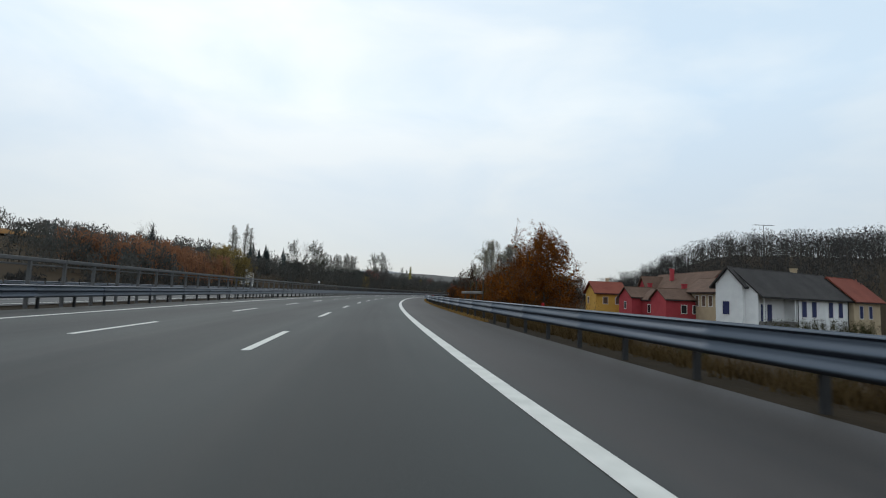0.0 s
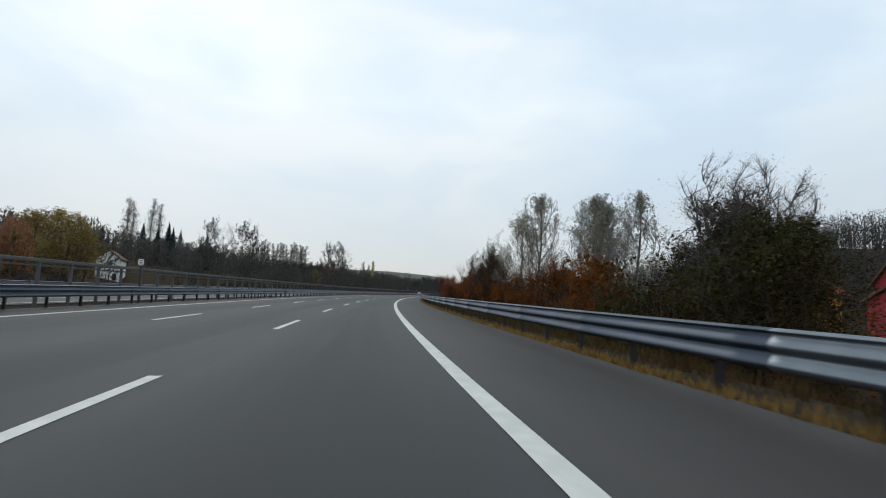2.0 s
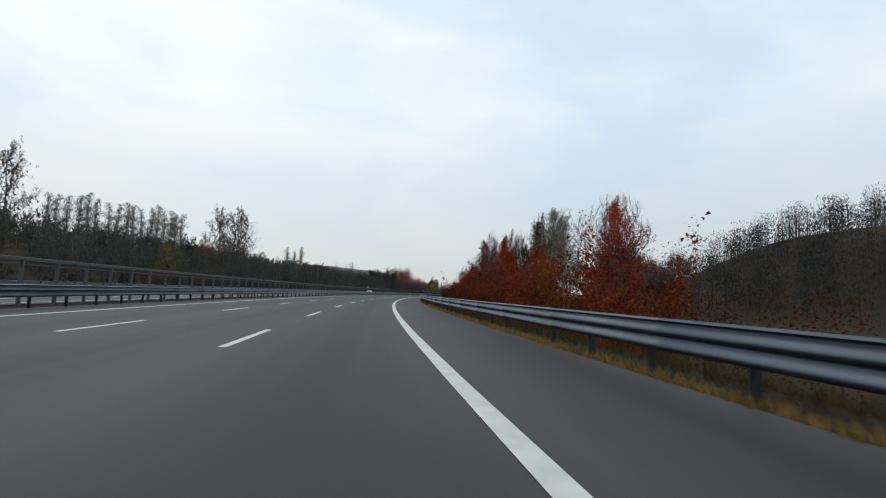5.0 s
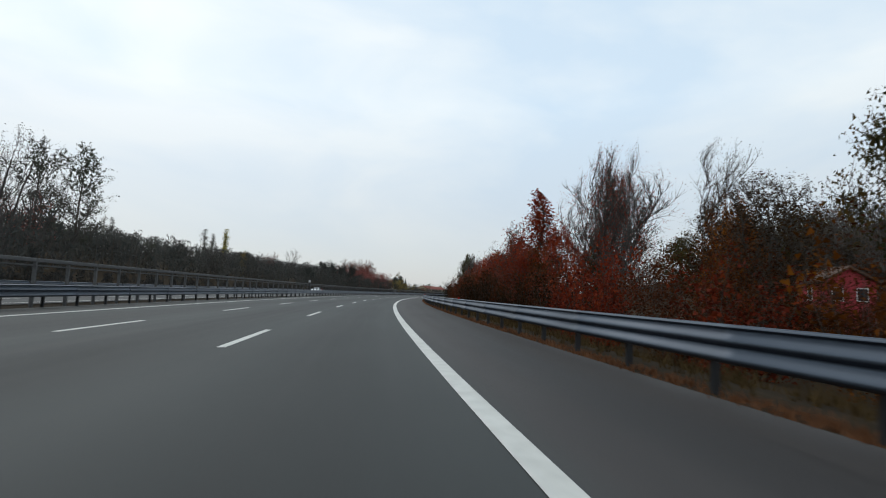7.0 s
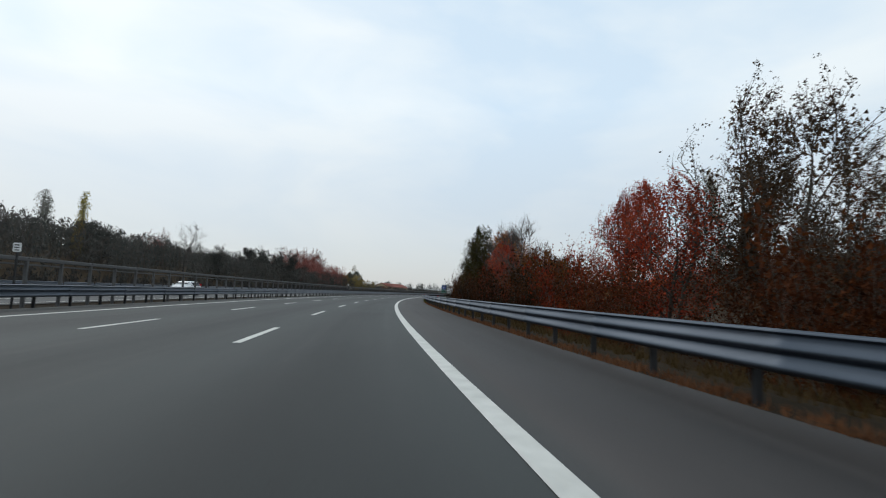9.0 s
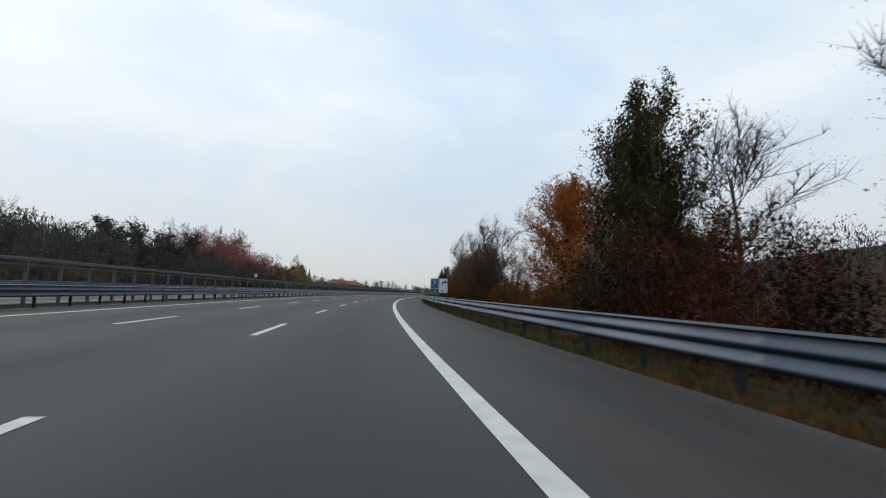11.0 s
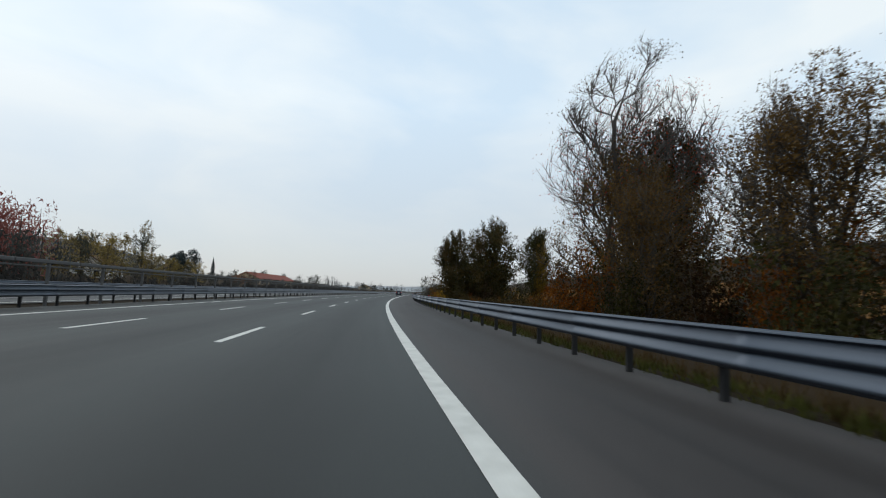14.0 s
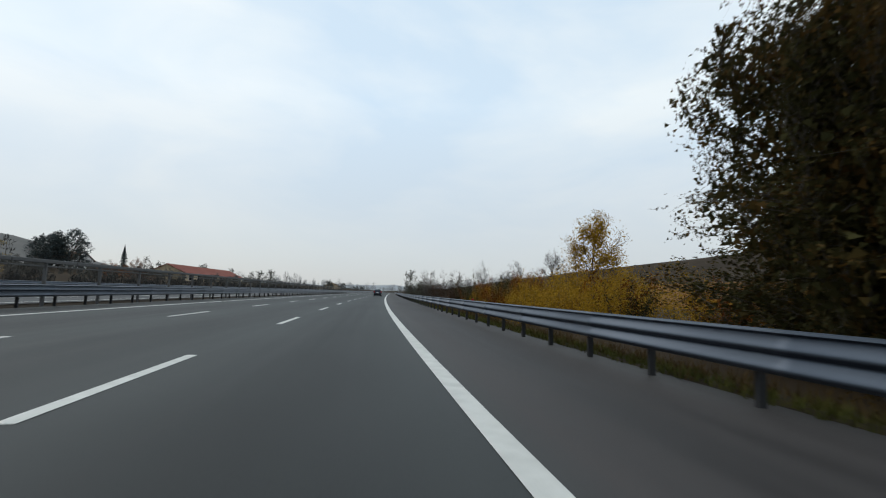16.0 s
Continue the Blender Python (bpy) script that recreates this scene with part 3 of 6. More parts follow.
class Wood:
    """Collects tapered limbs, twigs and leaves of one plant, ten metres tall."""

    def __init__(self, seed):
        self.r = np.random.default_rng(seed)
        self.verts, self.faces = [], []
        self.spots, self.inner, self.spire = [], [], 0.0

    def limb(self, pts, r0, r1, sides):
        base = len(self.verts)
        n = len(pts)
        for i, p in enumerate(pts):
            d = unit(pts[min(i + 1, n - 1)] - pts[max(i - 1, 0)])
            a = unit(np.cross(d, (0.31, 0.95, 0.1)))
            b = np.cross(d, a)
            rad = r0 + (r1 - r0) * i / (n - 1)
            for k in range(sides):
                w = 2 * math.pi * k / sides
                self.verts.append(tuple(p + (a * math.cos(w) + b * math.sin(w)) * rad))
        for i in range(n - 1):
            for k in range(sides):
                k2 = (k + 1) % sides
                self.faces.append((base + i * sides + k, base + i * sides + k2, base + (i + 1) * sides + k2, base + (i + 1) * sides + k))

    def twig(self, p, tip, rad):
        """A three-sided spike."""
        base = len(self.verts)
        for w in (0.0, 2.1, 4.2):
            self.verts.append((p[0] + rad * math.cos(w), p[1] + rad * math.sin(w), p[2]))
        self.verts.append(tuple(tip))
        self.faces += [(base, base + 1, base + 3), (base + 1, base + 2, base + 3), (base + 2, base, base + 3)]

    def path(self, start, way, length, n, lift, wiggle):
        pts, p, d = [start], start, unit(way)
        for i in range(n):
            d = unit(d + np.array((0, 0, lift)) + self.r.normal(0, wiggle, 3))
            p = p + d * length / n
            pts.append(p)
        return pts

    def blades(self, c, size, low=0.5):
        """One leaf blade at each place of c."""
        r, count = self.r, len(c)
        a = r.normal(0, 1, (count, 3)) * np.array((1.0, 1.0, 0.8))
        a /= np.linalg.norm(a, axis=1)[:, None]
        b = np.cross(a, r.normal(0, 1, (count, 3)))
        b /= np.linalg.norm(b, axis=1)[:, None]
        sz = (size * r.uniform(low, 1.35, count))[:, None]
        a, b = a * sz * 0.5, b * sz * 0.34
        return np.stack((c - a * 0.8 + b, c - a * 0.6 - b, c + a), axis=1)

    def leaves(self, count, size, spread, fill=0, fill_size=0.3):
        """Leaf blades scattered round the gathered twig spots, and broader sprays of them inside the crown."""
        r = self.r
        sp = np.array(self.spots)
        c = sp[r.integers(0, len(sp), count)] + np.clip(r.normal(0, 1, (count, 3)), -1.6, 1.6) * spread
        rad = np.hypot(c[:, 0], c[:, 1])
        keep = (rad < np.percentile(rad, 99.2)) & (c[:, 2] < np.percentile(c[:, 2], 99.9))
        out = self.blades(c[keep], size)
        if fill:
            ins = np.array(self.inner if self.inner else self.spots)
            c = ins[r.integers(0, len(ins), fill)] + r.normal(0, 0.30, (fill, 3))
            out = np.concatenate((out, self.blades(c, fill_size)))
        if self.spire:
            out[:, :, :2] *= np.clip((10.1 - out[:, :, 2:3]) / self.spire, 0.05, 1.0)
        return out

    def wood_mesh(self, name):
        return mesh_from(name, self.verts, self.faces, True)


def crown_reach(shape, h):
    """How far the limbs reach at the height h, as a share of the crown's half width."""
    if shape == "round":
        return math.sqrt(max(0.05, 1 - ((h - 0.52) / 0.52) ** 2))
    if shape == "egg":
        return math.sqrt(max(0.04, 1 - ((h - 0.40) / 0.62) ** 2))
    if shape == "oval":
        return 2.1 * (1.0 - h) ** 0.7 * min(1.0, h + 0.25)
    if shape == "cone":
        return 1.12 - h
    if shape == "column":
        return 0.75 * (1 - abs(h - 0.45) * 1.1)
    return 0.35 + 0.75 * h if h < 0.75 else 1.6 - 0.95 * h


def grow(seed, width=0.35, bare=0.12, n1=26, n2=7, n3=4, lift=0.12, slope=0.6, shape="round", trunk=0.16, lean=0.04, twist=0.16, stems=1, tilt=0.08, shoot=0.5, thin=0.011, stout=0.36, lo=False):
    """A broadleaf skeleton, ten metres tall: stems, limbs, boughs and twigs; leaf spots gather on the outer ones."""
    w = Wood(seed)
    r = w.r
    if lo:
        n1, n2, n3 = int(n1 * 0.7), max(3, int(n2 * 0.6)), min(n3, 2)
    for st in range(stems):
        way = np.array((r.normal(0, tilt if stems > 1 else lean), r.normal(0, tilt if stems > 1 else lean), 1.0))
        H = 9.6 * (1 if st == 0 else r.uniform(0.7, 0.98))
        foot = np.array((r.normal(0, 0.25), r.normal(0, 0.25), -0.4)) if stems > 1 else np.array((0, 0, -0.4))
        pts = w.path(foot, way, H + 0.4, 9, 0.06, 0.03 if stems == 1 else 0.05)
        w.limb(pts, trunk, 0.015, 4 if lo else 6)
        P = np.array(pts)
        for i in range(n1 // stems):
            h = bare + (0.98 - bare) * (i + r.uniform(0, 1)) / (n1 // stems)
            k = h * 9
            j = min(int(k), 8)
            p = P[j] + (P[j + 1] - P[j]) * (k - j)
            prof = crown_reach(shape, h)
            L = 10 * width * prof * r.uniform(0.72, 1.15)
            az = i * 2.4 + r.uniform(-0.5, 0.5)
            d = np.array((math.cos(az), math.sin(az), slope + 0.5 * h))
            bough = w.path(p, d, L, 5, lift, twist)
            w.limb(bough, max(0.018, trunk * stout * (1 - h * 0.7)), 0.010, 3 if lo else 4)
            B = np.array(bough)
            w.inner += [B[2], B[3]]
            for _ in range(max(2, int(round(n2 * (0.3 + 1.1 * min(1.0, prof)))))):
                u = r.uniform(0.25, 1.0) * 5
                jj = min(int(u), 4)
                q = B[jj] + (B[jj + 1] - B[jj]) * (u - jj)
                dd = unit(B[jj + 1] - B[jj]) + r.normal(0, 0.55, 3) + np.array((0, 0, 0.15))
                tw = w.path(q, dd, max(0.35, L * 0.38 * r.uniform(0.5, 1.1)), 2, lift, twist)
                w.limb(tw, thin * 1.6, thin * 0.7, 3)
                w.spots += tw[1:]
                w.inner.append(tw[0])
                for _ in range(n3):
                    s0 = tw[r.integers(1, 3)]
                    way2 = unit(unit(tw[-1] - tw[0]) + r.normal(0, 0.5, 3) + np.array((0, 0, 0.35)))
                    tip = s0 + way2 * shoot * r.uniform(0.5, 1.3)
                    w.twig(s0, tip, thin)
                    w.spots += [tip, s0 + (tip - s0) * r.uniform(0.3, 0.8)]
    return w


def grow_fir(seed, width=0.22):
    """A conifer: whorls of drooping boughs with needle sprays."""
    w = Wood(seed)
    r = w.r
    w.spire = 5.0 if width > 0.15 else 3.5
    w.limb([np.array((0, 0, z)) for z in (-0.4, 3.0, 6.5, 9.8)], 0.16, 0.02, 6)
    for i in range(60):
        h = 0.08 + 0.9 * (i + r.uniform(0, 1)) / 60
        L = 10 * width * (1.03 - h) * r.uniform(0.75, 1.1)
        az = i * 2.4
        b = w.path(np.array((0, 0, 10 * h)), np.array((math.cos(az), math.sin(az), 0.15)), L, 3, -0.10, 0.06)
        w.limb(b, 0.03, 0.008, 3)
        for k in range(1, 4):
            w.spots += [b[k], (b[k] + b[k - 1]) / 2]
    return w


def grow_shrub(seed, stems=14, spread=0.5):
    """A thicket shrub some five metres tall with many stems from the ground, leafy down to its foot."""
    w = Wood(seed)
    r = w.r
    for i in range(stems):
        az = r.uniform(0, 2 * math.pi)
        rad = abs(r.normal(0, 0.8))
        p = np.array((math.cos(az) * rad, math.sin(az) * rad, -0.6))
        st = w.path(p, np.array((math.cos(az) * spread, math.sin(az) * spread, 1.3)), r.uniform(2.4, 5.6), 5, 0.10, 0.10)
        w.limb(st, 0.035, 0.008, 3)
        for k in range(1, 6):
            w.spots.append(st[k])
            w.inner.append(st[k])
            for m in range(4):
                t = w.path(st[k], r.normal(0, 0.7, 3) + np.array((0, 0, 0.55)), r.uniform(0.5, 1.3), 2, 0.03, 0.2)
                w.twig(t[0], t[2], 0.010)
                w.spots += t[1:]
    return w


def crown_outline(form, h):
    """Half width of a crown at the height h (0 foot, 1 tip), as a share of its widest."""
    if form == "cone":
        return 0.06 + 0.98 * (1 - h) ** 0.62 * min(1.0, 0.35 + 4 * h)
    if form == "vase":
        return 0.30 + 0.70 * math.sin(min(1.0, h / 0.72) * math.pi / 2) if h < 0.72 else math.sqrt(max(0.03, 1 - ((h - 0.72) / 0.31) ** 2))
    if form == "column":
        return math.sqrt(max(0.03, 1 - ((h - 0.45) / 0.58) ** 2)) ** 0.7
    if form == "oval":
        return math.sqrt(max(0.03, 1 - ((h - 0.55) / 0.47) ** 2))
    low = min(1.0, 0.55 + 1.2 * h)
    return low * math.sqrt(max(0.03, 1 - ((h - 0.38) / 0.64) ** 2))


def fit_crown(wood, crown, form, half, seed):
    """Scales the plant to ten metres and draws its limbs out or in, height by height, to the outline of its kind, with uneven lobes."""
    def coords(me):
        a = np.empty(len(me.vertices) * 3, dtype=np.float32)
        me.vertices.foreach_get("co", a)
        return a.reshape(-1, 3)

    c = coords(crown)
    k = 10.0 / float(np.percentile(c[:, 2], 99.6))
    edges = np.linspace(0, 10, 13)
    rad = np.hypot(c[:, 0], c[:, 1]) * k
    factor = []
    for a, b in zip(edges, edges[1:]):
        m = (c[:, 2] * k >= a) & (c[:, 2] * k < b)
        actual = float(np.percentile(rad[m], 93)) if m.sum() > 25 else 0.0
        factor.append(half * crown_outline(form, (a + b) / 20) / actual if actual > 0.05 else 1.0)
    factor = np.clip(np.convolve(np.pad(factor, 1, mode="edge"), (0.25, 0.5, 0.25), "valid"), 0.45, 1.8)
    mids = (edges[1:] + edges[:-1]) / 2
    r = np.random.default_rng(seed)
    f1, f2, f3 = r.uniform(0, 6.28, 3)
    for me in (wood, crown):
        v = coords(me) * k
        az = np.arctan2(v[:, 1], v[:, 0])
        lobes = 1 + 0.09 * np.sin(2 * az + f1 + 0.35 * v[:, 2]) + 0.09 * np.sin(3 * az + f2 - 0.8 * v[:, 2]) + 0.06 * np.sin(5 * az + f3 + 1.7 * v[:, 2])
        f = np.interp(v[:, 2], mids, factor) * lobes
        shift = v[:, :2] * ((f - 1) * np.clip(np.hypot(v[:, 0], v[:, 1]) / 0.5, 0, 1))[:, None]
        if me is crown:
            shift = np.repeat(shift.reshape(-1, 3, 2).mean(axis=1), 3, axis=0)
        v[:, :2] += shift
        if me is wood:
            reach = np.interp(v[:, 2], np.linspace(0, 10, 41), [half * crown_outline(form, h / 40) for h in range(41)]) * lobes * 1.12
            v[:, :2] *= np.minimum(1.0, reach / (np.hypot(v[:, 0], v[:, 1]) + 1e-6))[:, None]
        if me is crown:
            # stray leaves are drawn back to the outline
            mid = v.reshape(-1, 3, 3).mean(axis=1)
            reach = np.interp(mid[:, 2], np.linspace(0, 10, 41), [half * crown_outline(form, h / 40) for h in range(41)]) * lobes[::3] * r.uniform(0.95, 1.25, len(mid))
            back = np.minimum(1.0, reach / (np.hypot(mid[:, 0], mid[:, 1]) + 1e-6))
            v[:, :2] += np.repeat(mid[:, :2] * (back - 1)[:, None], 3, axis=0)
        me.vertices.foreach_set("co", v.astype(np.float32).ravel())
        me.update()


FORMS = {"orange": ("egg", 4.6), "red": ("egg", 3.3), "spire": ("cone", 2.9), "cherry": ("egg", 4.1), "bare": ("vase", 2.7), "fan": ("oval", 3.9), "poplar": ("oval", 1.95), "brown": ("egg", 3.7), "tan": ("egg", 3.6),
         "dark": ("egg", 4.8), "olive": ("egg", 3.5), "yellow": ("egg", 3.1), "birch": ("egg", 2.9), "pine": ("oval", 2.3), "lombardy": ("column", 1.15), "gold_poplar": ("column", 1.0)}
SPECIES = {}
SLIM = ("fir", "cypress")


def species(name, mats, label, category, seeds, make, leaves):
    """mats: bark and leaves. Builds two or three plants whose meshes all plantings share, and plainer ones for the distance."""
    count, size, spread, fill = leaves
    near, mid, far = [], [], []
    for sd in seeds:
        w = make(sd, False)
        near.append((w.wood_mesh(name + "_wood"), quads_mesh(name + "_crown", w.leaves(count, size, spread, fill, size * 2.1), 3)))
        if category == "shrub" or count > 9000:
            mid.append((near[-1][0], quads_mesh(name + "_mid_crown", w.leaves(int(count * 0.55), size * 1.3, spread, int(fill * 0.8), size * 2.3), 3)))
    for sd in seeds[:2]:
        w = make(sd + 500, True)
        n = 3200 if name in SLIM else min(3600, int(count * 0.30))
        far.append((w.wood_mesh(name + "_far_wood"), quads_mesh(name + "_far_crown", w.leaves(n, size * (1.15 if name in SLIM else 1.45), spread * 1.05, int(fill * 0.16), size * 3.2), 3)))
    done = set()
    for wood, crown in near + mid + far:
        if name in FORMS:
            spare = wood.copy() if wood in done else wood
            fit_crown(spare, crown, *FORMS[name], seeds[0])
            if spare is not wood:
                bpy.data.meshes.remove(spare)
        else:
            z = np.empty(len(crown.vertices) * 3, dtype=np.float32)
            crown.vertices.foreach_get("co", z)
            k = (5.4 if category == "shrub" else 10.0) / float(np.percentile(z[2::3], 99.9 if name in SLIM else 99.0))
            kx = k if category == "tree" else 1.9 / float(np.percentile(np.hypot(z[0::3], z[1::3]), 93.0))
            for me in ((crown,) if wood in done else (wood, crown)):
                me.transform(Matrix.Diagonal((kx, kx, k, 1)))
        done.add(wood)
    # far crowns take the leaf colours that have haze mixed in
    for forms, leaf in ((near, mats[1]), (mid, mats[1]), (far, HAZED.get(mats[1], mats[1]))):
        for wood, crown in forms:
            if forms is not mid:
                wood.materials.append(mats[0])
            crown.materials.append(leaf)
    SPECIES[name] = (near, mid or near, far, label, category)


species("orange", (M_BARK, L_ORANGE), "rounded tree in dense orange-brown autumn leaf", "tree", (11, 12),
        lambda s, lo: grow(s, 0.50, 0.03, 36, 9, 3, 0.12, 0.5, "egg", 0.13, stems=3, tilt=0.14, shoot=0.8, lo=lo), (22000, 0.105, 0.12, 6500))
species("red", (M_BARK, L_RED), "roadside tree with thinning red autumn leaves", "tree", (21, 22, 23),
        lambda s, lo: grow(s, 0.36, 0.05, 30, 8, 4, 0.20, 0.9, "egg", 0.13, stems=2, shoot=0.6, lo=lo), (18000, 0.085, 0.09, 3800))
species("spire", (M_BARK, L_RED), "tall pointed tree with red autumn leaves", "tree", (26,),
        lambda s, lo: grow(s, 0.27, 0.04, 36, 8, 4, 0.16, 0.8, "cone", 0.14, shoot=0.6, lo=lo), (18000, 0.085, 0.09, 3600))
species("cherry", (M_BARK, L_CHERRY), "broad cherry tree in orange and yellow autumn leaf", "tree", (37,),
        lambda s, lo: grow(s, 0.42, 0.05, 64, 9, 4, 0.10, 0.75, "egg", 0.17, lean=0.02, shoot=0.7, lo=lo), (56000, 0.098, 0.075, 13000))
species("bare", (M_BARK_GREY, L_TWIG), "nearly bare grey-brown tree with fine twigs", "tree", (41, 42, 43),
        lambda s, lo: grow(s, 0.34, 0.12, 32, 9, 7, 0.20, 0.9, "vase", 0.15, stems=2, shoot=0.75, thin=0.012, stout=0.24, lo=lo), (8000, 0.065, 0.20, 0))
species("fan", (M_BARK_GREY, L_RED), "round-crowned bare tree with fine upswept reddish twigs", "tree", (46,),
        lambda s, lo: grow(s, 0.46, 0.16, 44, 9, 8, 0.24, 1.0, "round", 0.16, stems=2, shoot=0.9, thin=0.011, stout=0.26, lo=lo), (15000, 0.065, 0.20, 0))
species("poplar", (M_BARK_PALE, L_PALE), "slender pale-barked tree with sparse silvery leaves", "tree", (51, 52, 53),
        lambda s, lo: grow(s, 0.30, 0.22, 34, 7, 4, 0.26, 1.0, "oval", 0.11, shoot=0.5, thin=0.009, stout=0.20, lo=lo), (15000, 0.075, 0.10, 0))
species("brown", (M_BARK, L_TWIG), "brown-leaved tree beside the motorway", "tree", (61, 62),
        lambda s, lo: grow(s, 0.38, 0.05, 28, 8, 4, 0.16, 0.7, "egg", 0.14, stems=2, shoot=0.7, lo=lo), (16000, 0.085, 0.10, 3200))
species("tan", (M_BARK, L_AMBER), "tree in olive-brown autumn leaf beside the sign", "tree", (66, 67),
        lambda s, lo: grow(s, 0.38, 0.05, 28, 8, 4, 0.16, 0.7, "egg", 0.14, stems=2, shoot=0.7, lo=lo), (14000, 0.085, 0.11, 2600))
species("dark", (M_BARK, L_DARK), "dark broad-leaved tree with drooping leafy twigs", "tree", (71, 72),
        lambda s, lo: grow(s, 0.46, 0.04, 44, 9, 3, 0.06, 0.6, "egg", 0.18, stems=2, shoot=0.7, lo=lo), (26000, 0.145, 0.11, 9500))
species("olive", (M_BARK, L_OLIVE), "tree with olive-green and yellowing leaves", "tree", (81, 82),
        lambda s, lo: grow(s, 0.36, 0.08, 28, 8, 3, 0.16, 0.8, "egg", 0.15, shoot=0.6, lo=lo), (17000, 0.115, 0.10, 4600))
species("yellow", (M_BARK, L_YELLOW), "tree in bright yellow autumn leaf", "tree", (91, 92),
        lambda s, lo: grow(s, 0.34, 0.05, 28, 7, 3, 0.16, 0.9, "egg", 0.13, shoot=0.6, lo=lo), (13000, 0.125, 0.20, 2600))
species("birch", (M_BARK_PALE, L_YELLOW), "slender pale-barked tree with thin yellow leaf", "tree", (96,),
        lambda s, lo: grow(s, 0.32, 0.10, 30, 8, 5, 0.2, 0.9, "egg", 0.11, stems=2, shoot=0.6, lo=lo), (9000, 0.10, 0.14, 0))
species("gold_poplar", (M_BARK_PALE, L_GOLD), "narrow poplar in yellow-green autumn leaf", "tree", (99,),
        lambda s, lo: grow(s, 0.16, 0.06, 44, 5, 2, 0.45, 2.0, "column", 0.12, shoot=0.5, lo=lo), (8000, 0.15, 0.20, 0))
species("lombardy", (M_BARK_PALE, L_SLIM), "tall narrow poplar with thin pale leaf", "tree", (101, 102),
        lambda s, lo: grow(s, 0.16, 0.06, 44, 5, 2, 0.45, 2.0, "column", 0.12, shoot=0.5, lo=lo), (7000, 0.13, 0.20, 0))
species("fir", (M_BARK, L_FIR), "dark green conifer on the hillside", "tree", (111, 112),
        lambda s, lo: grow_fir(s), (7000, 0.24, 0.20, 0))
species("pine", (M_BARK, L_FIR), "dark rounded pine on the far bank", "tree", (116, 117),
        lambda s, lo: grow(s, 0.30, 0.04, 34, 8, 3, 0.30, 0.9, "egg", 0.14, shoot=0.5, lo=lo), (9000, 0.15, 0.12, 3000))
species("cypress", (M_BARK, L_FIR), "dark narrow cypress on the slope", "tree", (121,),
        lambda s, lo: grow_fir(s, 0.11), (5000, 0.24, 0.15, 0))
species("thicket", (M_BARK, L_BROWN), "dense brown roadside thicket shrub", "shrub", (131, 132, 133),
        lambda s, lo: grow_shrub(s), (4200, 0.105, 0.15, 1700))
species("red_thicket", (M_BARK, L_DEEPRED), "dense red-leaved roadside shrub", "shrub", (141, 142),
        lambda s, lo: grow_shrub(s), (4800, 0.105, 0.15, 1800))
species("rust_thicket", (M_BARK, L_RUST), "dense rust-brown shrub behind the guard rail", "shrub", (146, 147),
        lambda s, lo: grow_shrub(s), (4200, 0.105, 0.15, 1700))
species("orange_thicket", (M_BARK, L_ORANGE), "dense orange-brown shrub behind the guard rail", "shrub", (151, 152),
        lambda s, lo: grow_shrub(s), (4800, 0.105, 0.15, 1800))
species("yellow_thicket", (M_BARK, L_YELLOW), "bushy yellow-leaved shrub behind the guard rail", "shrub", (161,),
        lambda s, lo: grow_shrub(s), (4800, 0.105, 0.15, 1800))
species("olive_thicket", (M_BARK, L_OLIVE), "dull green shrub behind the guard rail", "shrub", (171,),
        lambda s, lo: grow_shrub(s), (4200, 0.105, 0.15, 1700))


def plant(kind, s, q, top, wide=1.0, group=""):
    """Plants one tree or shrub whose tip reaches the height top over the road."""
    near, mid, far, label, category = SPECIES[kind]
    forms = far if q < -20 or s > 545 or q > 66 else mid if kind not in ("cherry", "yellow") and q > (11 if category == "shrub" else 15.4) else near
    wood, crown = forms[int(RNG.integers(0, len(forms)))]
    base = float(ground_height(s, q)) - 0.1
    if 3.4 < q < 13:
        base = max(base, float(np.interp(q, (3.4, 4.2, 5.6, 9.0, 13.0), (-0.03, -0.04, -0.25, -1.2, -3.4)))) - 0.1
    tall = (top - base) / (5.4 if category == "shrub" else 10.0)
    root = tagged(new(category), label, category, group or ("roadside trees" if category == "tree" else "roadside shrubs"))
    p = at(s, q, base)
    root.matrix_world = Matrix.Translation(p) @ Matrix.Rotation(float(RNG.uniform(0, 6.28)), 4, "Z") @ Matrix.Diagonal((tall * wide, tall * wide, tall, 1))
    link_mesh("trunk" if category == "tree" else "stem_clump", wood, None, root)
    link_mesh("crown" if category == "tree" else "foliage", crown, None, root)
    return root


def belt(kinds, s0, s1, q0, q1, z0, z1, step, group=""):
    """A loose belt of plants along the road."""
    s = s0
    while s < s1:
        plant(kinds[int(RNG.integers(0, len(kinds)))], s, float(RNG.uniform(q0, q1)), float(RNG.uniform(z0, z1)), float(RNG.uniform(1.0, 1.45)), group)
        s += step * float(RNG.uniform(0.7, 1.3)) * (1.35 if q0 > 0 else 1.0)


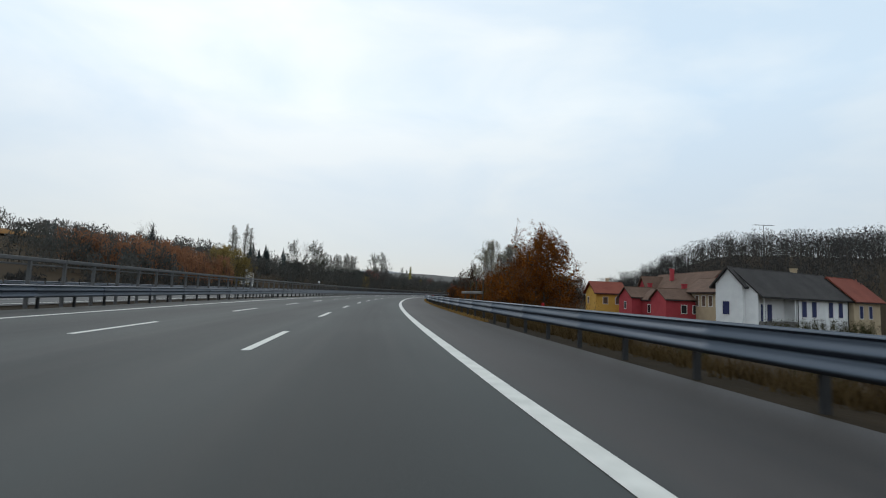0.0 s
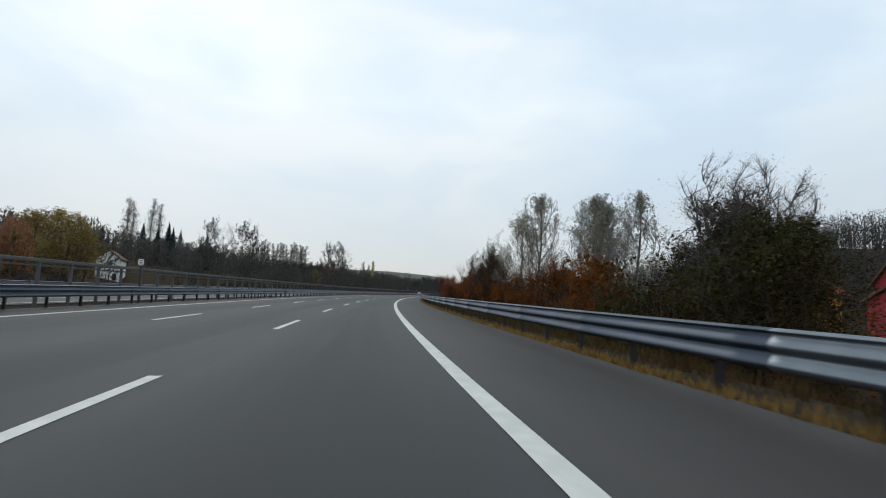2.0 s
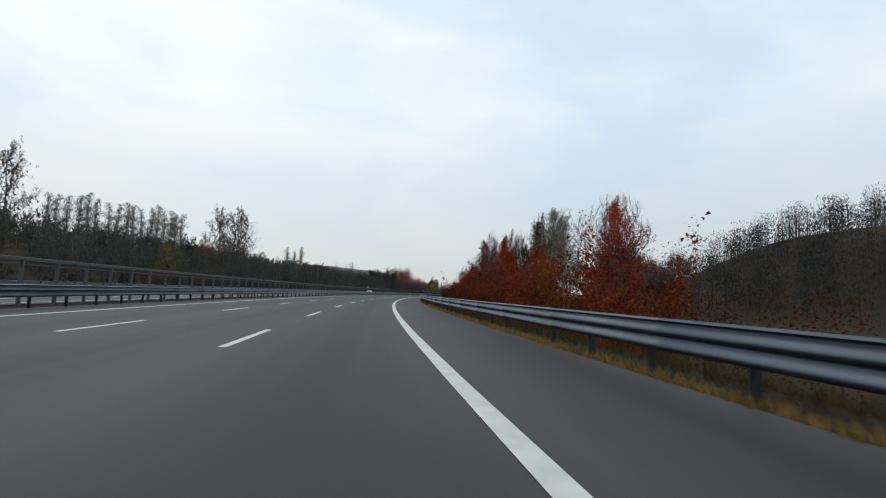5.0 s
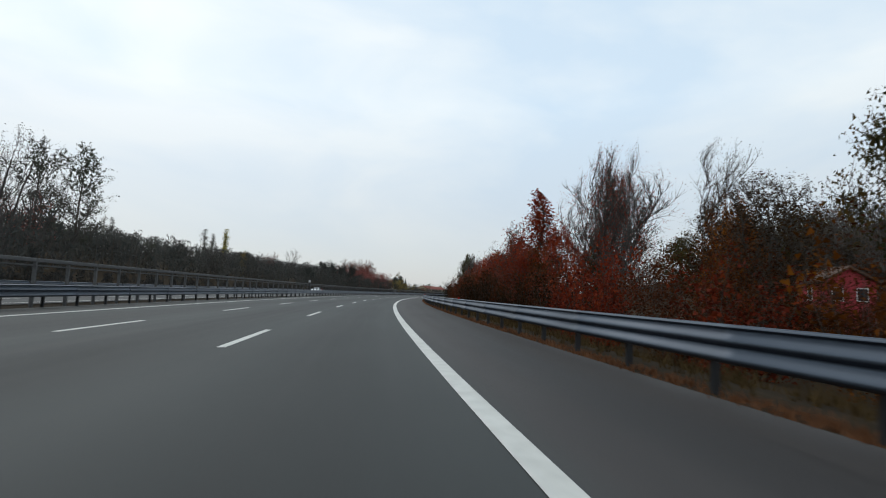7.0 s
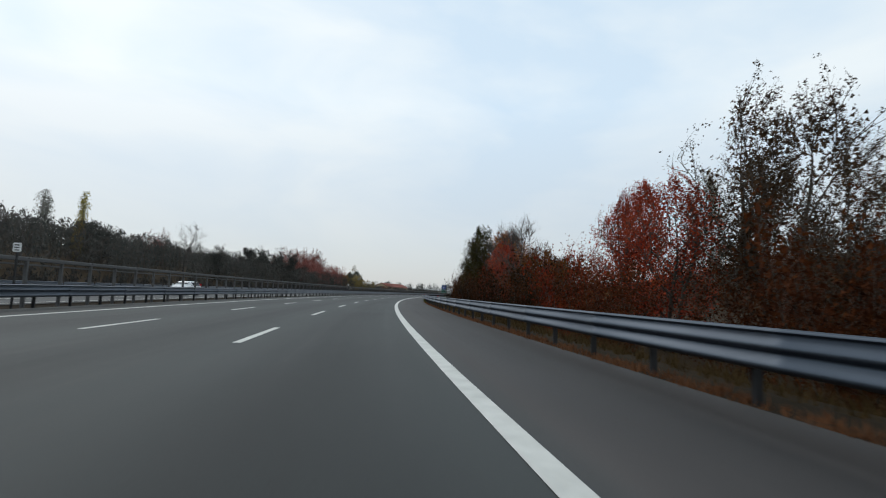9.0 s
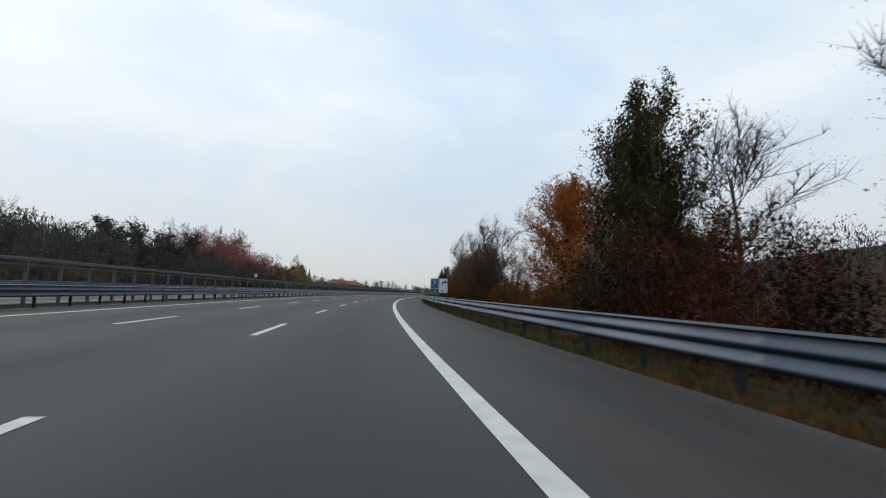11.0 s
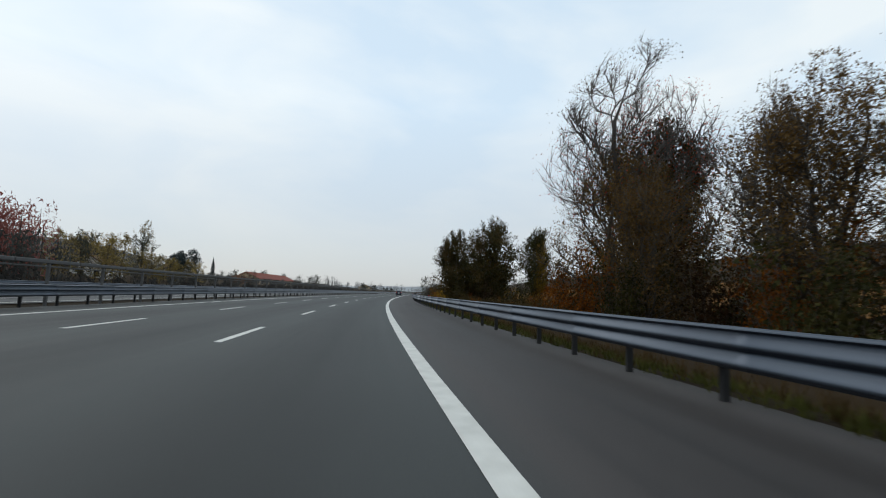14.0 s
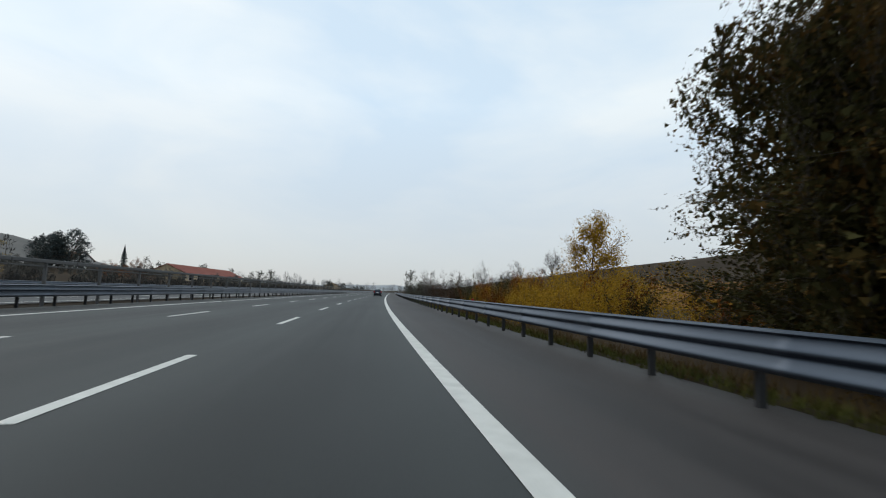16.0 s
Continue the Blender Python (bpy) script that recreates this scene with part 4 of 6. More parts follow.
def undergrowth(name, label, beds, mat, blade=0.115, per=900):
    """Thick shrubby growth behind the front row, too dense to count: stems and loose clouds of small leaves."""
    r = np.random.default_rng(len(name) + len(beds))
    V, B = [], []
    for s0, s1, q0, q1, z0, z1, n in beds:
        for k in range(n):
            s, q = s0 + (s1 - s0) * (k + r.uniform(0, 1)) / n, r.uniform(q0, q1)
            base = float(ground_height(s, q)) - 0.3
            if 3.4 < q < 13:
                base = max(base, float(np.interp(q, (3.4, 4.2, 5.6, 9.0, 13.0), (-0.03, -0.04, -0.25, -1.2, -3.4)))) - 0.2
            p = at(s, q, base)
            h = max(0.8, r.uniform(z0, z1) - base)
            wide = r.uniform(1.2, 2.0)
            z = h * r.beta(1.5, 1.5, per)
            rad = wide * np.sqrt(np.clip(1 - (z / h - 0.4) ** 2 / 0.42, 0.03, 1))
            az, rr = r.uniform(0, 6.28, per), np.sqrt(r.uniform(0, 1, per))
            c = np.stack((p.x + rad * rr * np.cos(az), p.y + rad * rr * np.sin(az), base + z), 1)
            a = r.normal(0, 1, (per, 3))
            a /= np.linalg.norm(a, axis=1)[:, None]
            b = np.cross(a, r.normal(0, 1, (per, 3)))
            b /= np.linalg.norm(b, axis=1)[:, None]
            sz = blade * r.uniform(0.5, 1.3, per)[:, None]
            V.append(np.stack((c - a * sz * 0.5 + b * sz * 0.3, c - a * sz * 0.4 - b * sz * 0.3, c + a * sz * 0.6), 1))
            for m in range(5):
                w0, lean = r.uniform(0, 6.28), r.uniform(0.2, 0.7) * wide
                dx, dy = math.cos(w0), math.sin(w0)
                B.append([(p.x - dy * 0.02, p.y + dx * 0.02, base), (p.x + dy * 0.02, p.y - dx * 0.02, base), (p.x + dx * lean, p.y + dy * lean, base + h * 0.95)])
    thing = tagged(new(name), label, "undergrowth", kind="stuff")
    tagged(link_mesh("foliage", quads_mesh("foliage", np.concatenate(V), 3), mat, thing), kind="stuff")
    tagged(link_mesh("stems", quads_mesh("stems", np.array(B), 3), M_BARK, thing), kind="stuff")
    return thing


undergrowth("brown_undergrowth", "dense dark brown undergrowth behind the roadside shrubs",
            [(70, 81, 12.5, 19, 2.8, 4.4, 14), (84, 96, 20, 32, 1.7, 2.6, 34), (88, 97, 25, 32, 2.4, 3.2, 14), (96, 138, 12, 17, 2.6, 4.4, 40), 
             (366, 404, 9, 13, -0.4, 0.8, 30), (540, 690, 8, 14, 2.0, 4.4, 70), (228, 244, 24, 36, 0.6, 1.8, 34), (244, 274, 44, 60, 5.0, 8.6, 60), (364, 375, 20, 31, 3.2, 6.0, 36)], L_BROWN)
undergrowth("rust_undergrowth", "dense rust-brown undergrowth behind the roadside shrubs", [(143, 204, 12, 18, 0.8, 2.4, 40), (204, 345, 11, 17, 2.6, 4.8, 130), (219, 236, 20, 30, 1.6, 3.0, 14)], L_RUST)
undergrowth("tan_undergrowth", "olive-brown scrub and saplings behind the guard rail", [(346, 368, 14, 23, 1.4, 3.0, 22), (404, 433, 12, 19, 3.2, 5.4, 44), (398, 414, 10, 26, 2.0, 4.0, 26), (436, 470, 8, 13, 0.2, 1.2, 44), (436, 466, 14, 26, 0.4, 1.6, 30)], L_TAN)
undergrowth("orange_undergrowth", "orange-brown dry saplings and scrub beside the field",
            [(45, 54, 9.5, 13.5, 2.4, 4.8, 16), (370, 404, 14, 30, 0.2, 1.6, 40), (372, 388, 12, 20, 2.6, 4.6, 18), (436, 470, 14, 26, 0.6, 1.8, 26), (456, 468, 19, 30, 2.2, 3.6, 16)], L_ORANGE)
undergrowth("yellow_undergrowth", "yellow-orange bushes massed behind the guard rail", [(482, 520, 12, 21, 2.0, 3.6, 50), (482, 516, 8, 12, 1.2, 2.4, 30)], L_YELLOW)

# right side, in driving order
# low shrubs added to darken the ground that shows under the rail
belt(("thicket", "olive_thicket"), 4, 38, 7.5, 11.5, -0.1, 0.5, 1.6)
for i in range(9):
    plant("olive_thicket", 53.4 + 0.95 * i, 43.0 + 2.3 * i, -0.3 + float(RNG.uniform(-0.3, 0.2)), 1.5)
plant("orange", 47, 12.2, 8.3, 1.08)
plant("orange", 53, 15.0, 6.2, 1.2)
plant("orange", 44.5, 12.5, 4.6, 1.05)
belt(("orange_thicket", "thicket"), 36, 47, 8.5, 14, 0.2, 1.2, 1.6)
belt(("orange_thicket", "orange_thicket", "thicket"), 47, 62, 8.5, 14, 0.8, 2.2, 1.6)
plant("bare", 78.6, 18.0, 8.8, 1.4)
plant("olive", 83, 19.5, 7.4, 1.2)
plant("bare", 82, 20.4, 10.2, 1.1)
plant("olive", 77.5, 19, 5.6, 1.2)
plant("bare", 79.8, 19.6, 8.6, 1.2)
plant("olive", 74, 16, 5.2, 1.2)
plant("poplar", 97, 18.0, 9.6, 1.1)
plant("poplar", 104, 21.0, 12.0, 1.1)
plant("poplar", 111.5, 23.0, 13.2, 1.1)
plant("poplar", 116.7, 17.5, 14.2, 1.15)
plant("poplar", 125.2, 17.0, 13.0, 1.2)
plant("poplar", 108, 26.0, 13.4, 1.1)
plant("orange", 95, 15.5, 5.4, 1.0)
plant("brown", 128.5, 12.5, 7.4)
plant("brown", 132.2, 14.5, 9.8, 1.1)
plant("bare", 136, 17.0, 8.4, 1.1)
belt(("thicket", "olive_thicket"), 62, 78, 8, 12, -0.2, 0.8, 2.0)
belt(("thicket", "olive_thicket"), 78, 98, 8, 12, 0.2, 1.2, 2.0)
belt(("thicket", "thicket", "orange_thicket"), 98, 143, 8, 12, 1.4, 3.4, 2.4)
plant("orange", 105, 16.5, 5.6, 1.0)
belt(("thicket", "olive_thicket", "rust_thicket"), 80, 100, 13, 26, 1.6, 3.2, 1.5)
belt(("red_thicket", "orange_thicket", "red_thicket"), 163, 222, 9, 15, 2.2, 4.2, 3.4)
plant("fan", 189, 21.0, 11.4, 0.7)
plant("red", 186, 20.0, 10.4, 0.75)
plant("brown", 151.1, 16.0, 6.2, 0.55)
plant("red", 188, 13, 6.0)
plant("red", 205, 13.5, 7.0, 1.3)
plant("spire", 212, 15.0, 9.6, 0.9)
plant("poplar", 214, 23, 14.2, 1.15)
plant("dark", 219.2, 22.0, 13.6, 0.55)
plant("poplar", 217.5, 25, 13.6, 1.15)
plant("brown", 224, 15.5, 7.2, 1.1)
plant("orange", 228, 17.5, 7.0, 0.55)
plant("bare", 234.2, 23.5, 12.8, 1.0)
plant("brown", 232, 20.5, 8.0, 0.8)
plant("fan", 241.8, 17.8, 13.8, 0.88)
plant("red", 243, 13, 7.0)
plant("brown", 255.4, 23.2, 16.2, 0.5)
plant("fan", 254.6, 23.6, 15.4, 0.5)
plant("dark", 256.6, 22.4, 9.0, 0.5)
plant("orange", 252.6, 14.4, 6.8, 0.72)
plant("spire", 262.6, 16.2, 14.2, 1.25)
plant("red", 252, 12.0, 7.2)
belt(("bare", "dark", "bare", "brown"), 246, 276, 46, 62, 11.0, 13.5, 2.6)
plant("brown", 265, 14.5, 6.8, 1.0)
plant("red", 270, 13.5, 7.2)
plant("brown", 276, 15, 7.2)
plant("brown", 283.8, 18.6, 12.8, 0.95)
plant("brown", 283, 17.0, 9.2)
plant("red", 286, 13.0, 7.6)
plant("red", 294, 15.3, 8.6)
plant("poplar", 297.2, 23.0, 11.0, 0.7)
plant("red", 303.0, 20.2, 11.6, 1.0)
plant("orange", 309, 13.0, 6.2)
plant("bare", 312.2, 12.5, 9.2, 1.0)
plant("red", 317, 13.0, 6.8)
plant("red", 324, 13.5, 8.0)
plant("bare", 330, 13.0, 11.2)
plant("bare", 340, 14.0, 10.0)
plant("dark", 343.4, 11.8, 10.2, 0.42)
plant("olive", 344, 12.4, 12.6, 0.8)
plant("poplar", 347.0, 11.8, 10.8, 0.66)
plant("olive", 357, 17.5, 5.6, 1.1)
plant("brown", 369, 24.0, 7.8, 1.2)
plant("brown", 374, 28.0, 8.2, 1.3)
plant("brown", 379, 30.0, 7.0, 1.4)
plant("olive", 358, 23.5, 6.4, 1.2)
belt(("rust_thicket", "thicket", "rust_thicket", "red_thicket"), 222, 342, 8.5, 12, 2.2, 4.6, 2.4)
for a, b, c in ((366, 27, 6.4), (371, 31, 8.4), (375, 31, 10.4), (379, 35, 11.0), (384, 29, 6.8), (388, 26, 5.6)):
    plant("dark", a, b, c, 0.8)
plant("cherry", 380.6, 21.0, 16.4, 1.0)
plant("bare", 368, 20.5, 9.4, 0.6)
plant("dark", 370.8, 21.0, 6.8, 0.7)
plant("dark", 373.6, 25.0, 7.6, 0.8)
plant("bare", 406.1, 16.5, 15.0, 1.1)
plant("bare", 402, 18.5, 12.6, 1.1)
plant("bare", 409, 28.4, 14.6, 0.6)
plant("bare", 412, 30.5, 14.8, 0.6)
plant("tan", 408, 12.5, 8.2, 1.2)
plant("tan", 414, 14.0, 9.6, 1.1)
plant("tan", 420, 13.0, 8.8, 1.2)
plant("bare", 412, 17.0, 10.5, 1.0)
plant("tan", 425, 15.5, 9.6, 1.1)
plant("bare", 421, 12.0, 8.6)
plant("tan", 427, 11.0, 7.4)
plant("bare", 433.6, 15.0, 15.6, 1.2)
plant("fan", 435.0, 15.6, 14.6, 0.95)
plant("dark", 436.4, 17.6, 13.0, 0.6)
plant("tan", 432, 12.6, 9.8, 1.15)
belt(("thicket", "olive_thicket"), 344, 368, 9, 14, 1.2, 2.4, 2.2)
plant("red_thicket", 352, 8.6, 1.0, 1.2)
belt(("thicket", "olive_thicket", "orange_thicket"), 405, 434, 9, 13, 2.0, 4.2, 2.0)
belt(("thicket", "olive_thicket", "rust_thicket"), 388, 405, 9, 16, 1.6, 3.4, 2.0)
plant("orange_thicket", 392, 13, 2.0)
plant("orange_thicket", 397, 15, 2.4)
plant("tan", 405, 11.5, 7.4, 1.1)
plant("tan", 411, 15.0, 9.0, 1.1)
plant("tan", 418, 15.2, 10.2, 1.2)
belt(("olive_thicket", "thicket", "orange_thicket"), 436, 464, 8, 13, 0.6, 1.5, 3)
plant("dark", 468.8, 8.2, 9.2, 0.66)
plant("dark", 471.6, 13.0, 11.4, 0.76)
plant("olive", 470.8, 19.4, 10.4, 0.74)
plant("olive", 471.4, 19.0, 9.4, 0.66)
plant("yellow", 470.6, 19.6, 8.6, 0.5)
plant("orange", 469, 22.0, 5.9, 0.62)
plant("dark", 468.5, 9.2, 5.6, 1.4)
plant("dark", 473, 12.6, 6.4, 1.5)
belt(("olive_thicket", "thicket", "thicket"), 466, 475, 8, 13, 1.8, 3.0, 1.6)
plant("bare", 463.8, 31.0, 8.4, 0.9)
plant("dark", 463.6, 31.2, 6.2, 0.34)
belt(("olive_thicket", "thicket", "orange_thicket"), 461, 482, 9, 18, 1.2, 2.6, 1.8)
belt(("orange_thicket", "yellow_thicket", "olive_thicket"), 482, 516, 7.5, 10.9, 1.5, 2.8, 2.2)
belt(("orange_thicket", "olive_thicket", "orange_thicket"), 482, 520, 12, 20, 2.4, 4.2, 3)
belt(("bare", "thicket"), 512, 545, 12, 20, 2.0, 4.4, 4)
plant("yellow", 499.1, 16.5, 8.2, 1.1)
plant("bare", 529, 24.0, 8.0)
plant("bare", 540, 20.0, 7.0)
plant("bare", 548, 17.0, 7.4)
plant("brown", 566, 9.5, 6.0)
plant("brown", 578, 9.0, 5.0)
plant("bare", 590, 9.0, 7.4)
plant("olive", 622, 7.5, 8.6)
belt(("thicket", "orange_thicket", "olive_thicket"), 540, 690, 7.5, 13, 2.4, 4.8, 7)
belt(("bare", "brown", "olive"), 640, 900, 9, 24, 5, 9, 22)

# left bank beyond the opposite carriageway
HILL, RED = "hillside trees", "red trees on the far bank"
belt(("brown", "bare"), 80, 98, -70, -56, 4.0, 5.6, 6, HILL)
belt(("orange", "orange", "orange", "brown"), 88, 119, -60, -47, 8.0, 10.8, 3.6, HILL)
plant("fir", 125, -95, 16.8, 1.5, HILL)
plant("olive", 120, -92, 13.4, 1.2, HILL)
belt(("bare", "fir", "bare", "olive"), 130, 215, -102, -86, 14.5, 18.0, 8, HILL)
plant("fir", 147, -85, 19.6, 1.3, HILL)
plant("bare", 144, -86, 20.0, 1.4, HILL)
belt(("fir", "olive", "bare", "bare"), 205, 300, -190, -125, 21, 27, 12, HILL)
for s, q, top in ((131, -50, 11.2), (135, -53, 12.2), (127, -52, 10.6), (138, -58, 12.8), (132, -56, 11.6)):
    plant("yellow", s, q, top, 1.4, HILL)
for s, q, top in ((188, -72, 16.5), (191, -71, 18.6), (194.5, -72, 17.6), (185, -74, 17.4)):
    plant("cypress", s, q, top, 1.5, HILL)
for a, b, c in ((121, -47.5, 7.6), (128.6, -46.5, 8.8), (132.4, -48, 9.2), (117, -46, 7.2)):
    plant("yellow", a, b, c, 1.3, HILL)
plant("lombardy", 223.8, -102, 31.6, 1.0, HILL)
plant("lombardy", 207.7, -96.5, 28.4, 1.1, HILL)
plant("lombardy", 210, -97, 27.6, 1.0, HILL)
plant("lombardy", 226, -100, 30.0, 1.0, HILL)
plant("fir", 318, -178, 35.5, 1.2, HILL)
plant("olive", 198.3, -62.5, 21.4, 0.7, HILL)
plant("bare", 202, -62, 20.6, 0.9, HILL)
plant("olive", 217.8, -63, 23.6, 0.7, HILL)
plant("olive", 222.5, -62, 22.8, 0.6, HILL)
plant("fir", 241, -92, 22.5, 1.3, HILL)
plant("fir", 205, -70, 16.0, 1.2, HILL)
for i in range(17):
    plant("lombardy", 248 + i * 2.5, -78 + i * 0.25, 20.4 + 0.17 * i + float(RNG.uniform(-1.4, 0.7)), 1.25, "row of poplars")
plant("olive", 284, -60, 24.2, 0.75, HILL)
plant("olive", 290.5, -58, 25.4, 0.85, HILL)
plant("red", 270, -57, 13.6, 1.2, HILL)
plant("red", 274, -58, 15.4, 1.2, HILL)
plant("red", 278, -55, 13.8, 1.2, HILL)
plant("yellow", 236, -44, 8.6, 1.2, HILL)
plant("dark", 303.5, -47.5, 9.4, 1.0, HILL)
belt(("bare", "brown"), 262, 282, -50, -44, 14.5, 18.5, 5, HILL)
belt(("brown", "olive", "bare", "dark"), 158, 262, -60, -48, 9.5, 12.5, 8, HILL)
belt(("olive", "bare", "brown"), 284, 345, -56, -46, 8.0, 10.8, 8, HILL)
belt(("bare", "olive", "dark"), 230, 345, -86, -66, 12.0, 15.0, 15, HILL)
plant("lombardy", 321, -77, 16.8, 1.2, HILL)
plant("lombardy", 324, -78, 17.2, 1.2, HILL)
plant("lombardy", 362, -75, 18.4, 1.5, HILL)
plant("gold_poplar", 377, -79.5, 22.0, 1.2, HILL)
plant("lombardy", 371, -83, 21.0, 1.2, HILL)
plant("dark", 350, -56, 11.8, 1.4, HILL)
plant("dark", 356, -58, 12.2, 1.3, HILL)
plant("yellow", 345, -54, 11.4, 0.6, HILL)
plant("red", 376, -61, 13.4, 1.3, HILL)
plant("red", 381, -62.5, 14.4, 1.2, HILL)
plant("bare", 375, -53.4, 15.4, 1.3, HILL)
belt(("dark", "brown", "olive"), 378, 420, -58, -46, 9.0, 12.0, 6, HILL)
belt(("dark", "bare", "dark"), 416, 441, -60, -50, 12.0, 15.5, 4.5, HILL)
plant("bare", 432.7, -55, 16.2, 1.1, HILL)
for i in range(11):
    plant("red", 443 + i * 3.1, -57 + float(RNG.uniform(-5, 5)), 15.6 + 0.36 * i + float(RNG.uniform(-1.0, 0.8)), 1.35, RED)
for i in range(6):
    plant("red", 452 + i * 4.6, -48 + float(RNG.uniform(-3, 3)), 8.5 + float(RNG.uniform(-1.0, 1.0)), 1.5, RED)
plant("olive", 507, -50, 11.0, 1.1, HILL)
plant("birch", 516.3, -53.5, 14.4, 1.1, HILL)
plant("dark", 499, -54, 10.0, 1.2, HILL)
belt(("yellow", "yellow", "olive"), 476, 492, -50, -42, 7.0, 9.0, 2.4, HILL)
belt(("yellow", "olive", "yellow"), 498, 530, -52, -44, 5.4, 7.2, 3.2, HILL)
belt(("orange", "brown"), 556, 580, -54, -46, 4.6, 6.4, 4.5, HILL)
for i in range(9):
    plant("pine", 594 + i * 1.6, -86 - float(RNG.uniform(-3, 3)), 14.6 - 0.35 * abs(i - 4) + float(RNG.uniform(-1.6, 0.6)), 1.35, "conifer group")
plant("cypress", 651, -96, 14.9, 1.3, HILL)
belt(("brown", "olive", "bare"), 660, 800, -130, -90, 8, 12, 14, HILL)
plant("olive", 690, -58, 8.6, 1.3, "distant trees")
plant("olive", 718, -60, 10.2, 1.3, "distant trees")
plant("bare", 760, -62, 11.0, 1.0, "distant trees")
belt(("olive", "dark", "bare"), 800, 1300, -80, -36, 5, 9, 40, "distant trees")


def far_wood(name, label, spots, tall, mat, n=70, blade=0.55):
    """Woods on the hillsides: many thin trees, each a stem and a loose cloud of leaf blades."""
    r = np.random.default_rng(len(spots))
    V, B = [], []
    for s, q in spots:
        base = float(ground_height(s, q)) - 0.5
        p = at(s, q, base)
        h = tall * r.uniform(0.7, 1.15)
        z = h * r.beta(2.2, 1.5, n)
        rad = 0.22 * h * np.sqrt(np.clip(1 - (z / h - 0.55) ** 2 / 0.32, 0.02, 1))
        az = r.uniform(0, 6.28, n)
        rr = rad * np.sqrt(r.uniform(0, 1, n))
        c = np.stack((p.x + rr * np.cos(az), p.y + rr * np.sin(az), base + z), 1)
        a = r.normal(0, 1, (n, 3)) * np.array((0.4, 0.4, 1.0))
        a /= np.linalg.norm(a, axis=1)[:, None]
        b = np.cross(a, r.normal(0, 1, (n, 3)))
        b /= np.linalg.norm(b, axis=1)[:, None]
        sz = blade * r.uniform(0.5, 1.4, n)[:, None]
        V.append(np.stack((c - a * sz, c + b * sz * 0.5, c + a * sz), 1))
        for k in range(3):
            w0, w1 = 2.1 * k, 2.1 * (k + 1)
            B.append([(p.x + 0.16 * math.cos(w0), p.y + 0.16 * math.sin(w0), base), (p.x + 0.16 * math.cos(w1), p.y + 0.16 * math.sin(w1), base), (p.x + 0.02, p.y, base + h * 0.9), (p.x, p.y + 0.02, base + h * 0.9)])
    thing = tagged(new(name), label, "woodland", kind="stuff")
    me = quads_mesh("crowns", np.concatenate(V), 3)
    tagged(link_mesh("crowns", me, mat, thing), kind="stuff")
    me = quads_mesh("stems", np.array(B))
    tagged(link_mesh("stems", me, M_BARK, thing), kind="stuff")
    return thing


rw = np.random.default_rng(3)


def clear_hut_view(spots):
    """Leaves out the spots that would hide the hut from the camera."""
    return [(a, b) for a, b in spots if not (112 < a < 136 and -44 < b < -30) and not (134 < a < 156 and -62 < b < -36)]


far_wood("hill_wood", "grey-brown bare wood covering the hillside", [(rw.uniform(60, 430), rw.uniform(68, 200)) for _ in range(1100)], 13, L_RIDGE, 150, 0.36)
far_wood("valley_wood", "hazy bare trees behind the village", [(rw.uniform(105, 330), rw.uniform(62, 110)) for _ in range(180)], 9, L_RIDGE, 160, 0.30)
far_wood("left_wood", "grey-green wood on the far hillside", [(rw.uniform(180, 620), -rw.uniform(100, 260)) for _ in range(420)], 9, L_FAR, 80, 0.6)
far_wood("orange_bank", "orange-brown autumn trees massed on the left bank", [(rw.uniform(86, 119), -rw.uniform(44, 62)) for _ in range(130)], 6.5, HAZED[L_ORANGE], 240, 0.28)
far_wood("bank_wood", "dense dark undergrowth and trees on the left bank", clear_hut_view([(rw.uniform(72, 88) if k < 40 else rw.uniform(132, 470), -rw.uniform(38, 66)) for k in range(560)]), 7.0, L_BANK, 130, 0.37)
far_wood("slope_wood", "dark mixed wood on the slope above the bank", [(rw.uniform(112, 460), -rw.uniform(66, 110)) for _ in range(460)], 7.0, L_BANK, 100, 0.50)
far_wood("low_bank_wood", "low dark scrub and trees on the left bank", [(rw.uniform(470, 800), -rw.uniform(40, 110)) for _ in range(380)], 3.2, L_BANK, 120, 0.32)
far_wood("red_bank", "mass of red autumn trees on the far bank, colour greyed for haze", [(rw.uniform(441, 480), -rw.uniform(44, 64)) for _ in range(120)], 9.5, HAZED[L_RED], 260, 0.27)
far_wood("bank_hedge", "low dark scrub along the opposite verge", clear_hut_view([(rw.uniform(-20, 690), -rw.uniform(33.6, 41)) for _ in range(1000)]), 2.5, L_RIDGE, 70, 0.24)
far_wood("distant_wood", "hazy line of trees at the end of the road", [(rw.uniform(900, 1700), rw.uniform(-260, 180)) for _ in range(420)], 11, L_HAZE)

